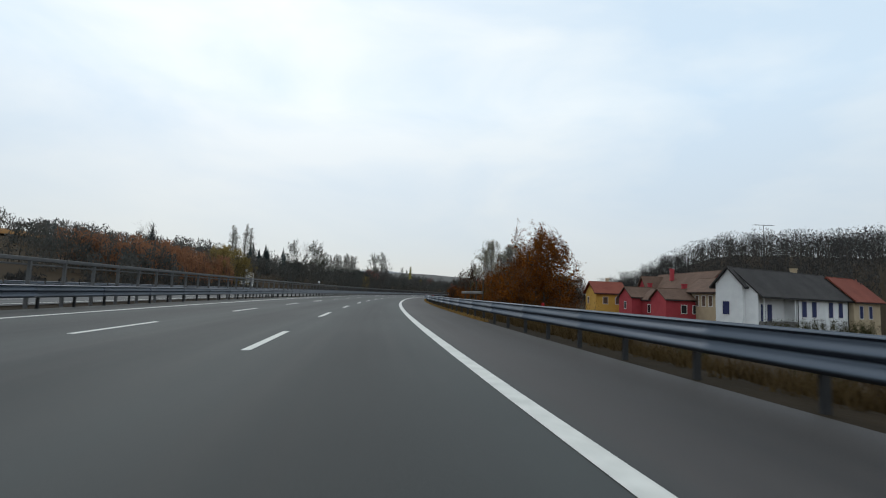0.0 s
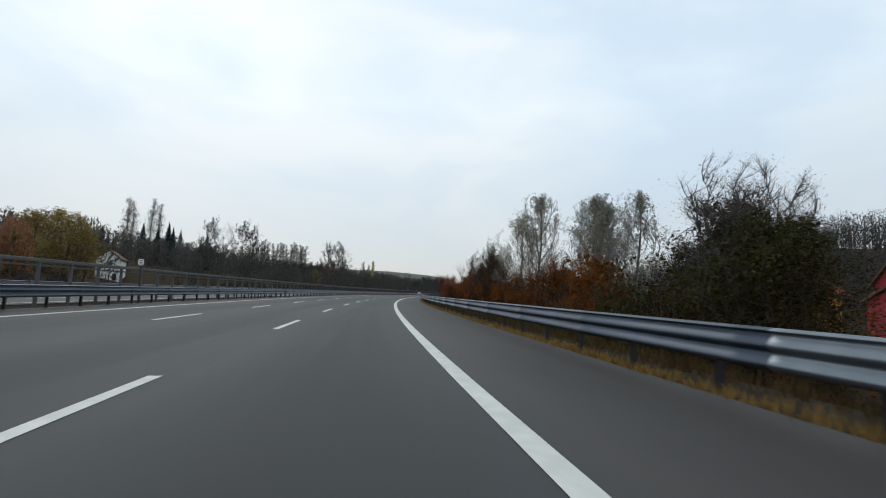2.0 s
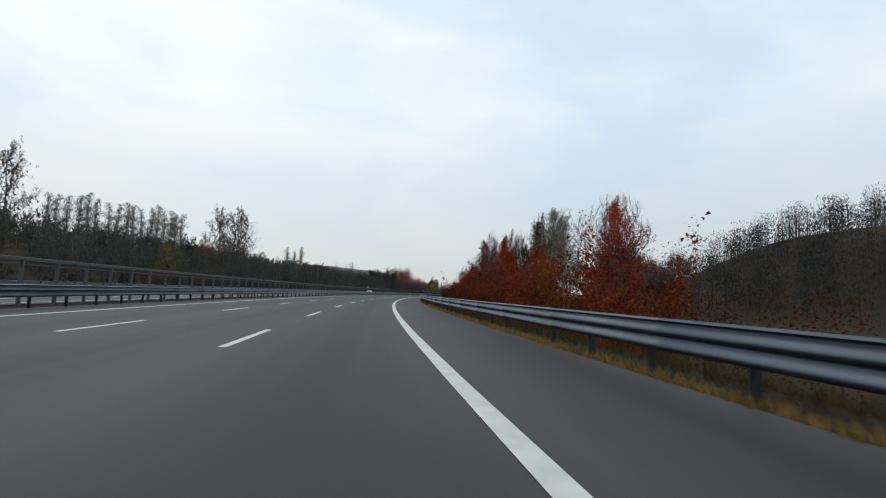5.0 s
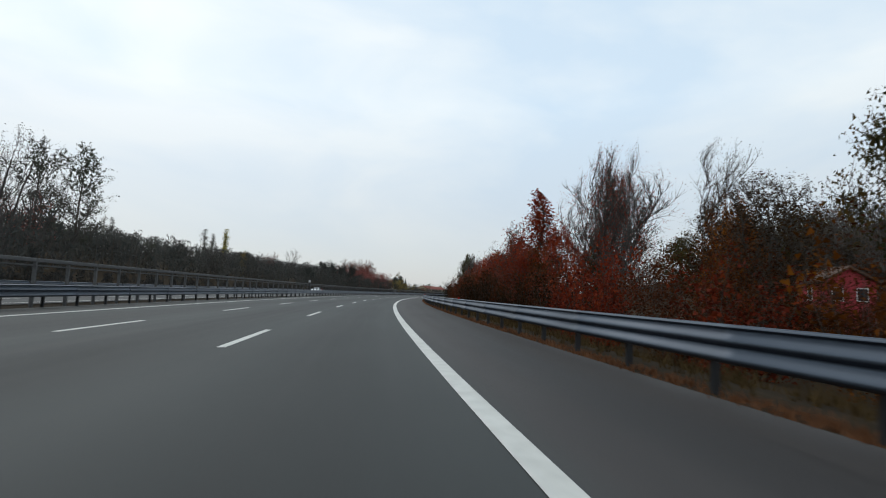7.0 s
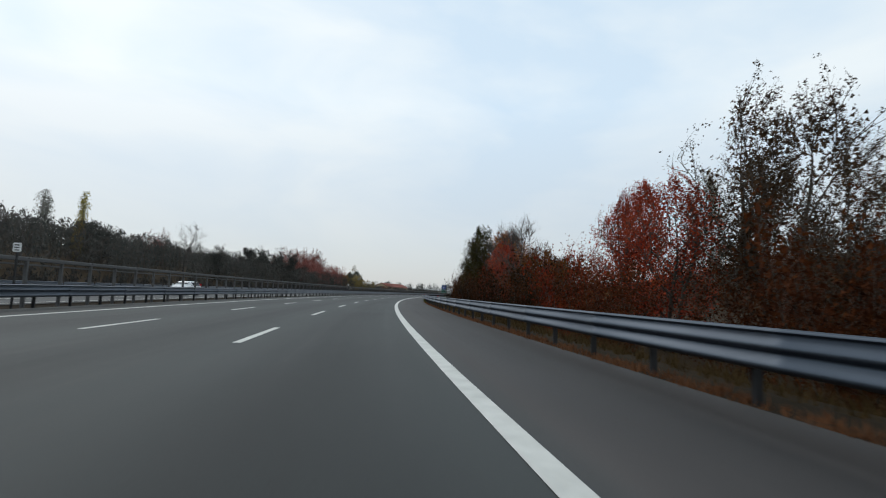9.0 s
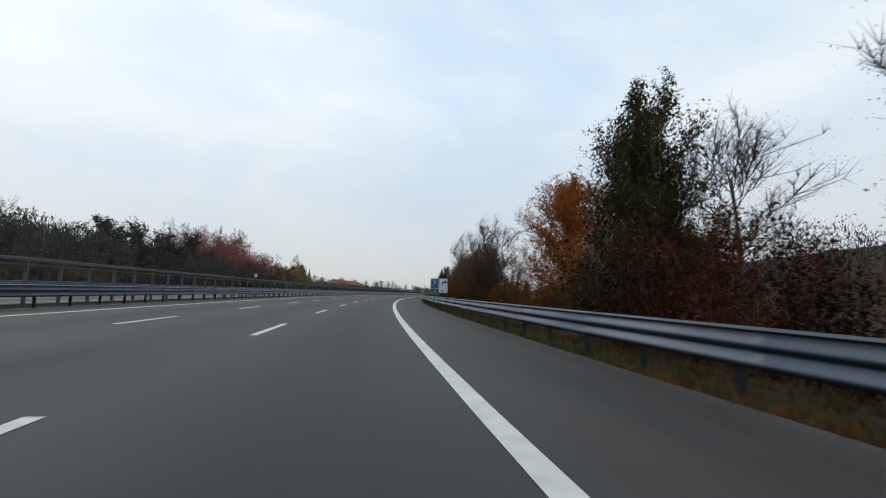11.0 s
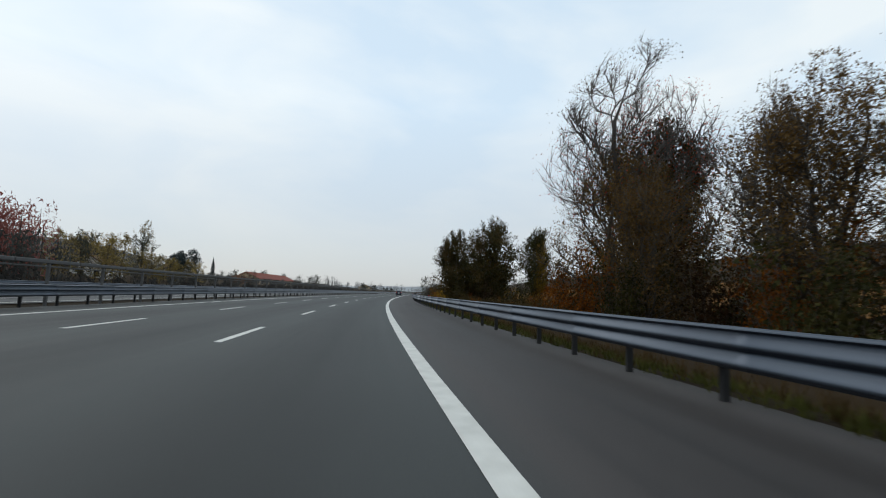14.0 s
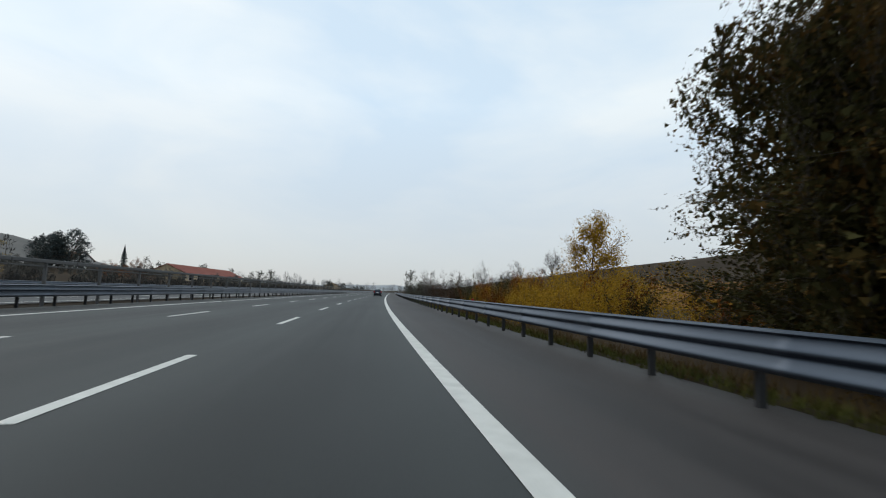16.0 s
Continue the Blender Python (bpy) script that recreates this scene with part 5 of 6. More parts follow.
# far hills, with the haze put into their base colour
def far_hills():
    verts, faces = [], []
    n = 160
    for i in range(n):
        az = radians(-62 + 150 * i / (n - 1))
        h = 18 + 62 * math.exp(-((math.degrees(az) - 1) / 6) ** 2) + 34 * math.exp(-((math.degrees(az) - 9) / 5) ** 2) + 22 * math.exp(-((math.degrees(az) + 28) / 12) ** 2) + 9 * noise.noise((i * 0.14, 2.0, 0)) + 5 * noise.noise((i * 0.9, 5.0, 0))
        for k, (d, f) in enumerate(((1750, -0.4), (1850, 0.55), (1950, 1.0), (2150, 0.7), (2500, -0.3))):
            verts.append((d * math.sin(az), d * math.cos(az), h * f))
    for i in range(n - 1):
        for k in range(4):
            faces.append((i * 5 + k, (i + 1) * 5 + k, (i + 1) * 5 + k + 1, i * 5 + k + 1))
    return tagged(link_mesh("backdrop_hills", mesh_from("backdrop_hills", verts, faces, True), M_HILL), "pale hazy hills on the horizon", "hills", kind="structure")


far_hills()

# ---------------------------------------------------------------- grass at the rail's foot


def grass(name, label, s0, s1, q0, q1, count, mat, tall):
    r = np.random.default_rng(count)
    V = []
    for _ in range(count):
        s, q = r.uniform(s0, s1), q0 + (q1 - q0) * r.beta(1.3, 1.6)
        z = float(np.interp(q, (3.4, 4.2, 5.6, 9.0), (-0.03, -0.04, -0.25, -1.2))) - 0.02
        p = at(s, q, z)
        for k in range(5):
            az, h = r.uniform(0, 6.28), tall * r.uniform(0.5, 1.3)
            dx, dy = math.cos(az), math.sin(az)
            b = Vector((p.x + r.normal(0, 0.05), p.y + r.normal(0, 0.05), p.z))
            w = 0.014
            V.append([(b.x - dy * w, b.y + dx * w, b.z), (b.x + dy * w, b.y - dx * w, b.z), (b.x + dx * h * 0.6, b.y + dy * h * 0.6, b.z + h)])
    return tagged(link_mesh(name, quads_mesh(name, np.array(V), 3), mat), label, "grass", kind="stuff")


grass("dry_grass", "dry yellow-brown grass under the guard rail", 22, 200, 3.16, 3.60, 5000, M_DRYGRASS, 0.16)
grass("leaf_strewn_grass", "reddish-brown grass strewn with fallen leaves under the rail", 195, 330, 3.16, 3.75, 4001, M_REDGRASS, 0.13)
grass("green_grass", "mixed green and brown grass under the guard rail", 320, 385, 3.16, 4.1, 1500, M_GREENGRASS, 0.18)
grass("green_verge_grass", "dull green grass on the verge behind the rail", 380, 560, 3.75, 5.0, 5500, M_GREENGRASS, 0.18)
sweep("shoulder_strip", [(3.17, -0.002), (3.5, -0.012), (3.85, -0.028)], 372, 640, 4.0, M_ASPHALT, parent=road, label="outer strip of the hard shoulder under the rail")
grass("rough_grass", "brown rough grass on the verge slope", -6, 520, 3.9, 8.5, 14000, M_ROUGHGRASS, 0.34)
# extra tufts added to darken the ground below the bridge edge
grass("bridge_weeds", "dark weeds and dead grass below the bridge edge", -8, 60, 4.0, 8.8, 4500, M_ROUGHGRASS, 0.42)

# concrete edge of the bridge at the start
M_EDGE = material("dark_brown_concrete", (0.025, 0.022, 0.018), (0.075, 0.065, 0.052), 2.0, 0.95, bump=0.4, stains=0.4)
kerb = sweep("bridge_edge", [(3.75, -0.6), (3.75, -0.14), (3.98, -0.12), (4.02, -0.6)], -40, 38, 3.0, M_EDGE, True)
tagged(kerb, "dark mottled concrete edge beam of the bridge behind the rail", "bridge edge", kind="structure")

# tar seam along the lane joint, and worn marks on the shoulder
M_TAR = material("tar_seam", (0.018, 0.018, 0.018), (0.034, 0.034, 0.034), 4.0, 0.6)
ts = np.arange(-20, 150, 1.5)
wob = [0.05 * noise.noise((float(a) * 0.13, 1.0, 0)) for a in ts]
verts = [tuple(at(a, -3.62 + w + d, 0.004)) for a, w in zip(ts, wob) for d in (-0.014, 0.014)]
faces = [(2 * i, 2 * i + 1, 2 * i + 3, 2 * i + 2) for i in range(len(ts) - 1) if noise.noise((i * 0.07, 8.0, 0)) > -0.02]
link_mesh("tar_seam", mesh_from("tar_seam", verts, faces), M_TAR, road, "dark tar seam along the lane joint")
M_WORN = material("worn_white_paint", (0.09, 0.09, 0.088), (0.34, 0.34, 0.33), 14.0, 0.7, stains=0.2)
for s, q, turn, ln in ((97.2, 1.30, 68, 1.3), (96.2, 1.62, 74, 1.2), (98.6, 1.15, 62, 0.6)):
    bm = bmesh.new()
    bmesh.ops.create_grid(bm, x_segments=1, y_segments=5, size=0.5)
    for v in bm.verts:
        v.co = Vector((v.co.x * 0.10 + 0.02 * math.sin(v.co.y * 9), v.co.y * ln, 0))
    o = part("worn_mark", bm, M_WORN, road, "worn white paint mark on the shoulder")
    o.matrix_local = on_road(s, q, 0.005, turn)
bm = bmesh.new()
for k in range(16):
    a0, a1 = 2 * math.pi * k / 16, 2 * math.pi * (k + 1) / 16
    bm.faces.new([bm.verts.new((r * math.cos(a), r * 1.4 * math.sin(a), 0)) for r, a in ((0.15, a0), (0.22, a0), (0.22, a1), (0.15, a1))])
o = part("worn_mark", bm, M_WORN, road, "worn white ring painted on the shoulder")
o.matrix_local = on_road(189.5, 1.55, 0.005)

# short run of an older barrier with tall posts behind the rail
old_rail = tagged(new("old_barrier"), "short weathered barrier beam on tall posts behind the guard rail", "barrier")
OLD_BEAM = box_mesh("beam", -0.05, 0.05, -4.2, 4.2, 1.24, 1.43, bevel=0.03)
o = link_mesh("beam", OLD_BEAM, M_CONCRETE, old_rail)
o.matrix_local = on_road(34.4, 4.75, 0)
OLD_POST = box_mesh("post", -0.04, 0.04, -0.03, 0.03, -0.6, 2.15, bevel=0.01)
row_of(old_rail, "post", OLD_POST, M_EDGE, 4.88, 2.4, 30.6, 38.6)

# small red reflectors on top of the guard rail
REFLECT = box_mesh("plate", -0.045, 0.045, -0.01, 0.01, 0.91, 1.01, bevel=0.008)
for k in range(14):
    rf = tagged(new("rail_reflector"), "small red reflector plate on the guard rail", "reflector", "rail reflectors")
    rf.matrix_world = on_road(14 + 36 * k, 3.25, 0)
    link_mesh("plate", REFLECT, M_LAMPRED, rf)

# stubble field on the slope
ss, qq = np.linspace(414, 640, 30), np.linspace(44, 70, 20)
verts = [tuple(at(a, b, float(ground_height(a, b)) + (0.4 if 44.5 < b < 69 else -0.6))) for a in ss for b in qq]
faces = [(i * 20 + j, i * 20 + j + 1, (i + 1) * 20 + j + 1, (i + 1) * 20 + j) for i in range(29) for j in range(19)]
tagged(link_mesh("stubble_field", mesh_from("stubble_field", verts, faces, True), M_STUBBLE), "pale straw-coloured stubble field on the slope", "field", kind="structure")

# bare field on the hill at the far left
ss, qq = np.linspace(20, 250, 24), np.linspace(-300, -104, 16)
verts = [tuple(at(a, b, float(ground_height(a, b)) + 0.5)) for a in ss for b in qq]
faces = [(i * 16 + j, i * 16 + j + 1, (i + 1) * 16 + j + 1, (i + 1) * 16 + j) for i in range(23) for j in range(15)]
tagged(link_mesh("hill_field", mesh_from("hill_field", verts, faces, True), M_STUBBLE), "pale brown harvested field on the hill", "field", kind="structure")

# added sheet over the hill beyond the far bank, grey-brown paled to imitate haze
M_HAZED_HILL = material("hazed_hill_cover", (0.088, 0.086, 0.082), (0.135, 0.130, 0.122), 0.05, 0.95, bump=0.3, bump_scale=2)
ss, qq = np.linspace(590, 905, 30), np.linspace(-420, -168, 20)
verts = [tuple(at(a, b, float(ground_height(a, b)) + 0.6)) for a in ss for b in qq]
faces = [(i * 20 + j, i * 20 + j + 1, (i + 1) * 20 + j + 1, (i + 1) * 20 + j) for i in range(29) for j in range(19)]
tagged(link_mesh("hazed_hill_sheet", mesh_from("hazed_hill_sheet", verts, faces, True), M_HAZED_HILL), "sheet over the far hill, grey-brown paled for haze", "field", kind="structure")

# ---------------------------------------------------------------- houses


def prism(bm, w, l, z0, eave, ridge):
    """House body with gables at both ends; l runs along x, w along y."""
    v = [bm.verts.new(c) for c in ((0, -w / 2, z0), (0, w / 2, z0), (0, w / 2, eave), (0, 0, ridge), (0, -w / 2, eave), (l, -w / 2, z0), (l, w / 2, z0), (l, w / 2, eave), (l, 0, ridge), (l, -w / 2, eave))]
    for f in ((0, 4, 3, 2, 1), (5, 6, 7, 8, 9), (0, 5, 9, 4), (1, 2, 7, 6), (4, 9, 8, 3), (2, 3, 8, 7), (0, 1, 6, 5)):
        bm.faces.new([v[i] for i in f])
    bmesh.ops.recalc_face_normals(bm, faces=bm.faces)


def slab(bm, x0, x1, ya, za, yb, zb, t):
    """Roof slab between two lines along x."""
    n = Vector((0, -(zb - za), yb - ya)).normalized() * t
    if n.z < 0:
        n = -n
    v = [bm.verts.new(c) for c in ((x0, ya, za), (x1, ya, za), (x1, yb, zb), (x0, yb, zb), (x0, ya + n.y, za + n.z), (x1, ya + n.y, za + n.z), (x1, yb + n.y, zb + n.z), (x0, yb + n.y, zb + n.z))]
    for f in ((0, 1, 2, 3), (7, 6, 5, 4), (0, 4, 5, 1), (1, 5, 6, 2), (2, 6, 7, 3), (3, 7, 4, 0)):
        bm.faces.new([v[i] for i in f])
    bmesh.ops.recalc_face_normals(bm, faces=bm.faces)


def opening(house, side, u, z, w, h, shutters, wd, ln):
    """A window set in the side: 'a' gable at x=0, 's' long side at y=-w/2, 'n' long side at y=+w/2."""
    if side == "a":
        m = Matrix.Translation((0, u, z)) @ Matrix.Rotation(radians(-90), 4, "Z")
    elif side == "s":
        m = Matrix.Translation((u, -wd / 2, z))
    else:
        m = Matrix.Translation((u, wd / 2, z)) @ Matrix.Rotation(radians(180), 4, "Z")
    bm = bmesh.new()
    t = 0.09
    box(bm, -w / 2 - t, w / 2 + t, -0.05, 0.02, h / 2, h / 2 + t)
    box(bm, -w / 2 - t, w / 2 + t, -0.09, 0.02, -h / 2 - t, -h / 2)
    box(bm, -w / 2 - t, -w / 2, -0.05, 0.02, -h / 2, h / 2)
    box(bm, w / 2, w / 2 + t, -0.05, 0.02, -h / 2, h / 2)
    win = part("window", bm, M_TRIM, house)
    win.matrix_local = m
    bm = bmesh.new()
    box(bm, -w / 2, w / 2, -0.02, 0.01, -h / 2, h / 2)
    part("pane", bm, M_DARKGLASS, win)
    if shutters:
        for sx in (-1, 1):
            bm = bmesh.new()
            box(bm, 0.02, w / 2 - 0.01, -0.06, -0.025, -h / 2, h / 2, bevel=0.008)
            for k in range(5):
                box(bm, 0.06, w / 2 - 0.05, -0.072, -0.055, -h / 2 + h * (k + 0.3) / 5.2, -h / 2 + h * (k + 0.75) / 5.2)
            sh = part("shutter", bm, shutters, win)
            if sx < 0:
                sh.matrix_local = Matrix.Translation((-w / 2, 0, 0))
    return win


def house(name, label, s, q, turn, w, l, base, eave, ridge, wall, roof, windows, shutters=None, chimney=True, over=0.5):
    """turn: direction of the ridge, degrees from the road's right-hand normal towards ahead."""
    h = tagged(new(name), label, "house")
    h.matrix_world = on_road(s, q, 0.0, turn)
    bm = bmesh.new()
    prism(bm, w, l, base, eave, ridge)
    part("wall", bm, wall, h)
    rise = (ridge - eave) / (w / 2)
    for sy in (-1, 1):
        bm = bmesh.new()
        slab(bm, -over, l + over, sy * (w / 2 + over), eave - rise * over + 0.02, 0, ridge + 0.02, 0.16)
        rf = part("roof_slope", bm, roof, h)
        bm = bmesh.new()
        box(bm, -over, l + over, sy * (w / 2 + over) - 0.06, sy * (w / 2 + over) + 0.06, eave - rise * over - 0.06, eave - rise * over + 0.06, bevel=0.02)
        part("gutter", bm, M_STEEL_DULL, rf)
    bm = bmesh.new()
    box(bm, -over, l + over, -0.12, 0.12, ridge + 0.08, ridge + 0.24, bevel=0.05)
    part("ridge_cap", bm, roof, h)
    if chimney:
        bm = bmesh.new()
        box(bm, l * 0.6, l * 0.6 + 0.6, w * 0.15, w * 0.15 + 0.6, ridge - 1.2, ridge + 0.9)
        box(bm, l * 0.6 - 0.08, l * 0.6 + 0.68, w * 0.15 - 0.08, w * 0.15 + 0.68, ridge + 0.9, ridge + 1.02)
        part("chimney", bm, M_REDWALL if wall is M_REDWALL else M_BEIGEWALL, h)
    for side, u, z, ww, hh in windows:
        opening(h, side, u, z, ww, hh, shutters, w, l)
    return h


BASE = -3.4


def farmhouse(s, q, turn):
    """Long white house: narrow gabled end, open porch, then the wider windowed part under one dark roof."""
    h = tagged(new("house"), "long white farmhouse with dark tiled roof, blue shutters and porch", "house")
    h.matrix_world = on_road(s, q, 0.0, turn)
    bm = bmesh.new()
    prism(bm, 3.4, 9.2, BASE, 3.8, 5.7)
    part("wall", bm, M_WHITEWALL, h)
    bm = bmesh.new()
    prism(bm, 6.4, 13.0, BASE, 2.6, 5.6)
    bmesh.ops.translate(bm, verts=bm.verts, vec=(9.0, 0, 0))
    part("wall", bm, M_WHITEWALL, h)
    bm = bmesh.new()
    prism(bm, 6.4, 0.25, BASE, 2.6, 5.6)
    bmesh.ops.translate(bm, verts=bm.verts, vec=(0.5, 0, 0))
    bmesh.ops.bisect_plane(bm, geom=bm.verts[:] + bm.edges[:] + bm.faces[:], plane_co=(0, -1.705, 0), plane_no=(0, 1, 0), clear_outer=True)
    part("wall", bm, M_WHITEWALL, h)
    for x0, x1, ya, za in ((-0.45, 0.35, -2.2, 3.24), (0.35, 22.5, -3.75, 2.18), (-0.45, 22.5, 2.2, 3.24)):
        bm = bmesh.new()
        slab(bm, x0, x1, ya, za, 0, 5.72, 0.16)
        rf = part("roof_slope", bm, M_ROOF_DARK, h)
        bm = bmesh.new()
        box(bm, x0, x1, ya - 0.06, ya + 0.06, za - 0.08, za + 0.05, bevel=0.02)
        part("gutter", bm, M_STEEL_DULL, rf)
    bm = bmesh.new()
    box(bm, -0.45, 22.5, -0.12, 0.12, 5.80, 5.94, bevel=0.05)
    part("ridge_cap", bm, M_ROOF_DARK, h)
    for x in (0.7, 1.9, 8.6):
        bm = bmesh.new()
        box(bm, x - 0.09, x + 0.09, -3.2, -3.02, BASE, 2.5, bevel=0.01)
        part("porch_post", bm, M_WHITEWALL, h)
    bm = bmesh.new()
    box(bm, 0.6, 9.0, -3.25, -1.72, BASE, -0.7)
    part("porch_floor", bm, M_CONCRETE, h)
    for x in (4.2, 5.6):
        bm = bmesh.new()
        box(bm, x - 0.45, x + 0.45, -1.78, -1.70, -0.7, 1.4, bevel=0.02)
        part("door", bm, M_SHUTTER, h)
    opening(h, "a", 0.35, 0.8, 0.85, 1.6, M_SHUTTER, 3.4, 9.2)
    for u in (10.6, 13.0, 17.2, 19.8):
        opening(h, "s", u, 0.95, 1.1, 2.0, M_SHUTTER, 6.4, 13.0)
    for u in (9.1, 21.8):
        bm = bmesh.new()
        bmesh.ops.create_cone(bm, cap_ends=True, segments=8, radius1=0.05, radius2=0.05, depth=5.6, matrix=Matrix.Translation((u, -3.27, -0.4)))
        part("downpipe", bm, M_STEEL_DULL, h)
    bm = bmesh.new()
    box(bm, 16.0, 16.7, 0.5, 1.1, 4.4, 6.5)
    box(bm, 15.92, 16.78, 0.42, 1.18, 6.5, 6.62)
    part("chimney", bm, M_BEIGEWALL, h)
    return h


farmhouse(58.65, 40.45, 24)
house("house", "cream house end with red tiled roof joined to the farmhouse", 67.9, 61.1, 24, 6.0, 7.5, BASE, 2.6, 5.5, M_BEIGEWALL, M_ROOF_RED,
      [("s", 2.0, 0.8, 0.9, 1.7), ("s", 4.6, 0.8, 0.9, 1.7)], M_SHUTTER, False)
house("house", "small crimson gabled house with brown tiled roof", 76.6, 40.0, 0, 5.0, 7.5, BASE, 1.7, 3.2, M_REDWALL, M_ROOF_BROWN, [("s", 2.8, 0.2, 0.8, 1.2), ("s", 4.6, 0.2, 0.8, 1.2)], None, True, 0.3)
house("house", "crimson cottage with a gable and brown roof", 90.2, 40.0, 0, 6.0, 8, BASE, 1.9, 3.6, M_REDWALL, M_ROOF_BROWN, [("a", 0.0, 0.4, 0.8, 1.2)], None, True, 0.3)
house("house", "low crimson wing under a brown roof between the gables", 79.3, 44.2, 90, 4.6, 8.0, BASE, 1.6, 3.4, M_REDWALL, M_ROOF_BROWN, [("n", 2.0, 0.0, 0.9, 1.3), ("n", 4.6, 0.0, 0.9, 1.3)], None, False, 0.3)
house("house", "long house with a broad brown tiled roof", 77.2, 50.4, 90, 8.0, 20, BASE, 2.4, 6.4, M_REDWALL, M_ROOF_BROWN,
      [("n", 3, 0.9, 0.9, 1.4), ("n", 8, 0.9, 0.9, 1.4)], None, True)
house("house", "brown-roofed gable with a round plaque", 96.0, 45.6, 0, 4.0, 5, BASE, 3.6, 5.9, M_REDWALL, M_ROOF_BROWN, [("a", 0.0, 2.4, 0.7, 1.0)], None, False, 0.4)
house("house", "cream house with a row of tall windows and brown roof", 64.5, 47.4, 90, 5.4, 11.5, BASE, 3.1, 5.0, M_BEIGEWALL, M_ROOF_BROWN,
      [("n", 1.6 + 1.7 * i, 1.6, 0.8, 1.5) for i in range(6)], M_ROOF_BROWN, False)
house("house", "yellow house with red tiled roof", 103.5, 37.6, 0, 7.0, 6.0, BASE, 2.7, 4.8, M_YELLOWWALL, M_ROOF_RED,
      [("s", 1.9, 1.1, 0.9, 1.3), ("s", 4.4, 1.1, 0.9, 1.3), ("a", 1.6, 1.1, 0.9, 1.3)], M_ROOF_BROWN)
house("house", "small crimson house with a low red roof among trees", 241.6, 38, 70, 3.8, 5.0, -3.0, 3.5, 4.6, M_REDWALL, M_ROOF_BROWN,
      [("a", -0.9, 2.4, 0.7, 1.0), ("a", 0.9, 2.4, 0.7, 1.0), ("n", 2.4, 2.4, 0.7, 1.0)], None, False, 0.3)
house("house", "small white house among the trees on the far bank", 493, -51, 100, 5.5, 7.0, -1, 3.6, 5.3, M_WHITEWALL, M_ROOF_BROWN, [("a", -1.2, 2.4, 0.8, 1.2), ("a", 1.2, 2.4, 0.8, 1.2)], None, False, 0.3)
house("shed", "white gabled hut on the bank beyond the motorway", 146.5, -54, 112, 3.8, 5.5, -0.5, 5.2, 6.6, M_WHITEWALL, M_ROOF_BROWN, [("a", -1.1, 1.9, 0.6, 1.3)], None, False, 0.25)
house("house", "white house with brown roof on the far bank", 655, -112, 160, 8, 10, 0, 8.5, 11.5, M_WHITEWALL, M_ROOF_BROWN, [("a", -2, 7, 0.9, 1.4), ("a", 2, 7, 0.9, 1.4), ("s", 5, 7, 0.9, 1.4)], None)
house("house", "beige square house on the far slope", 650, -165, 150, 7, 7, 4, 15, 16.5, M_BEIGEWALL, M_ROOF_BROWN, [("a", -2, 12, 1.0, 1.4), ("a", 2, 12, 1.0, 1.4)], None)
house("building", "long low building with a red roof beyond the motorway", 640, -76, 89, 12, 62, -1, 5.0, 7.8, M_BEIGEWALL, M_ROOF_RED,
      [("s", 5 + 7.5 * i, 3.4, 3, 1.8) for i in range(7)], None, False)
house("building", "low farm building with brown roof in the distance", 960, -60, 95, 14, 60, -1, 5.0, 8.0, M_BEIGEWALL, M_ROOF_BROWN, [("n", 8 + 9 * i, 3.0, 2, 2) for i in range(5)], None, False)


def aerial(s, q, z0, z1):
    t = tagged(new("roof_aerial"), "thin television aerial mast on the farmhouse roof", "aerial")
    t.matrix_world = on_road(s, q, 0)
    bm = bmesh.new()
    bmesh.ops.create_cone(bm, cap_ends=True, segments=8, radius1=0.04, radius2=0.03, depth=z1 - z0, matrix=Matrix.Translation((0, 0, (z0 + z1) / 2)))
    part("mast", bm, M_STEEL_DULL, t)
    for k, ln in ((0.0, 1.3),):
        bm = bmesh.new()
        box(bm, -ln, ln, -0.015, 0.015, z1 + k - 0.02, z1 + k + 0.02)
        for i in range(7):
            x = -ln + 2 * ln * i / 6
            box(bm, x - 0.015, x + 0.015, -0.35, 0.35, z1 + k - 0.015, z1 + k + 0.015)
        part("antenna_bar", bm, M_STEEL_DULL, t)


aerial(62.7, 48, 4.0, 12.0)

# ---------------------------------------------------------------- parking sign


def words(text, size, mat, parent, m, name="lettering"):
    cu = bpy.data.curves.new(name, "FONT")
    cu.body, cu.size, cu.extrude = text, size, 0.004
    cu.align_x, cu.align_y = "CENTER", "CENTER"
    tmp = bpy.data.objects.new("tmp", cu)
    scene.collection.objects.link(tmp)
    me = bpy.data.meshes.new_from_object(tmp.evaluated_get(bpy.context.evaluated_depsgraph_get()))
    bpy.data.objects.remove(tmp)
    bpy.data.curves.remove(cu)
    ob = link_mesh(name, me, mat, parent)
    ob.matrix_local = m
    return ob


def face(x, y, z):
    """Upright lettering on the sign, facing the traffic."""
    return Matrix.Translation((x, y, z)) @ Matrix.Rotation(radians(90), 4, "X")


def panel(bm, x0, x1, z0, z1, y=0.0, t=0.03, r=0.06):
    box(bm, x0, x1, y, y + t, z0, z1, bevel=0.0)
    vert = [e for e in bm.edges if abs(e.verts[0].co.y - e.verts[1].co.y) > t * 0.5]
    bmesh.ops.bevel(bm, geom=vert, offset=r, segments=3, affect="EDGES")


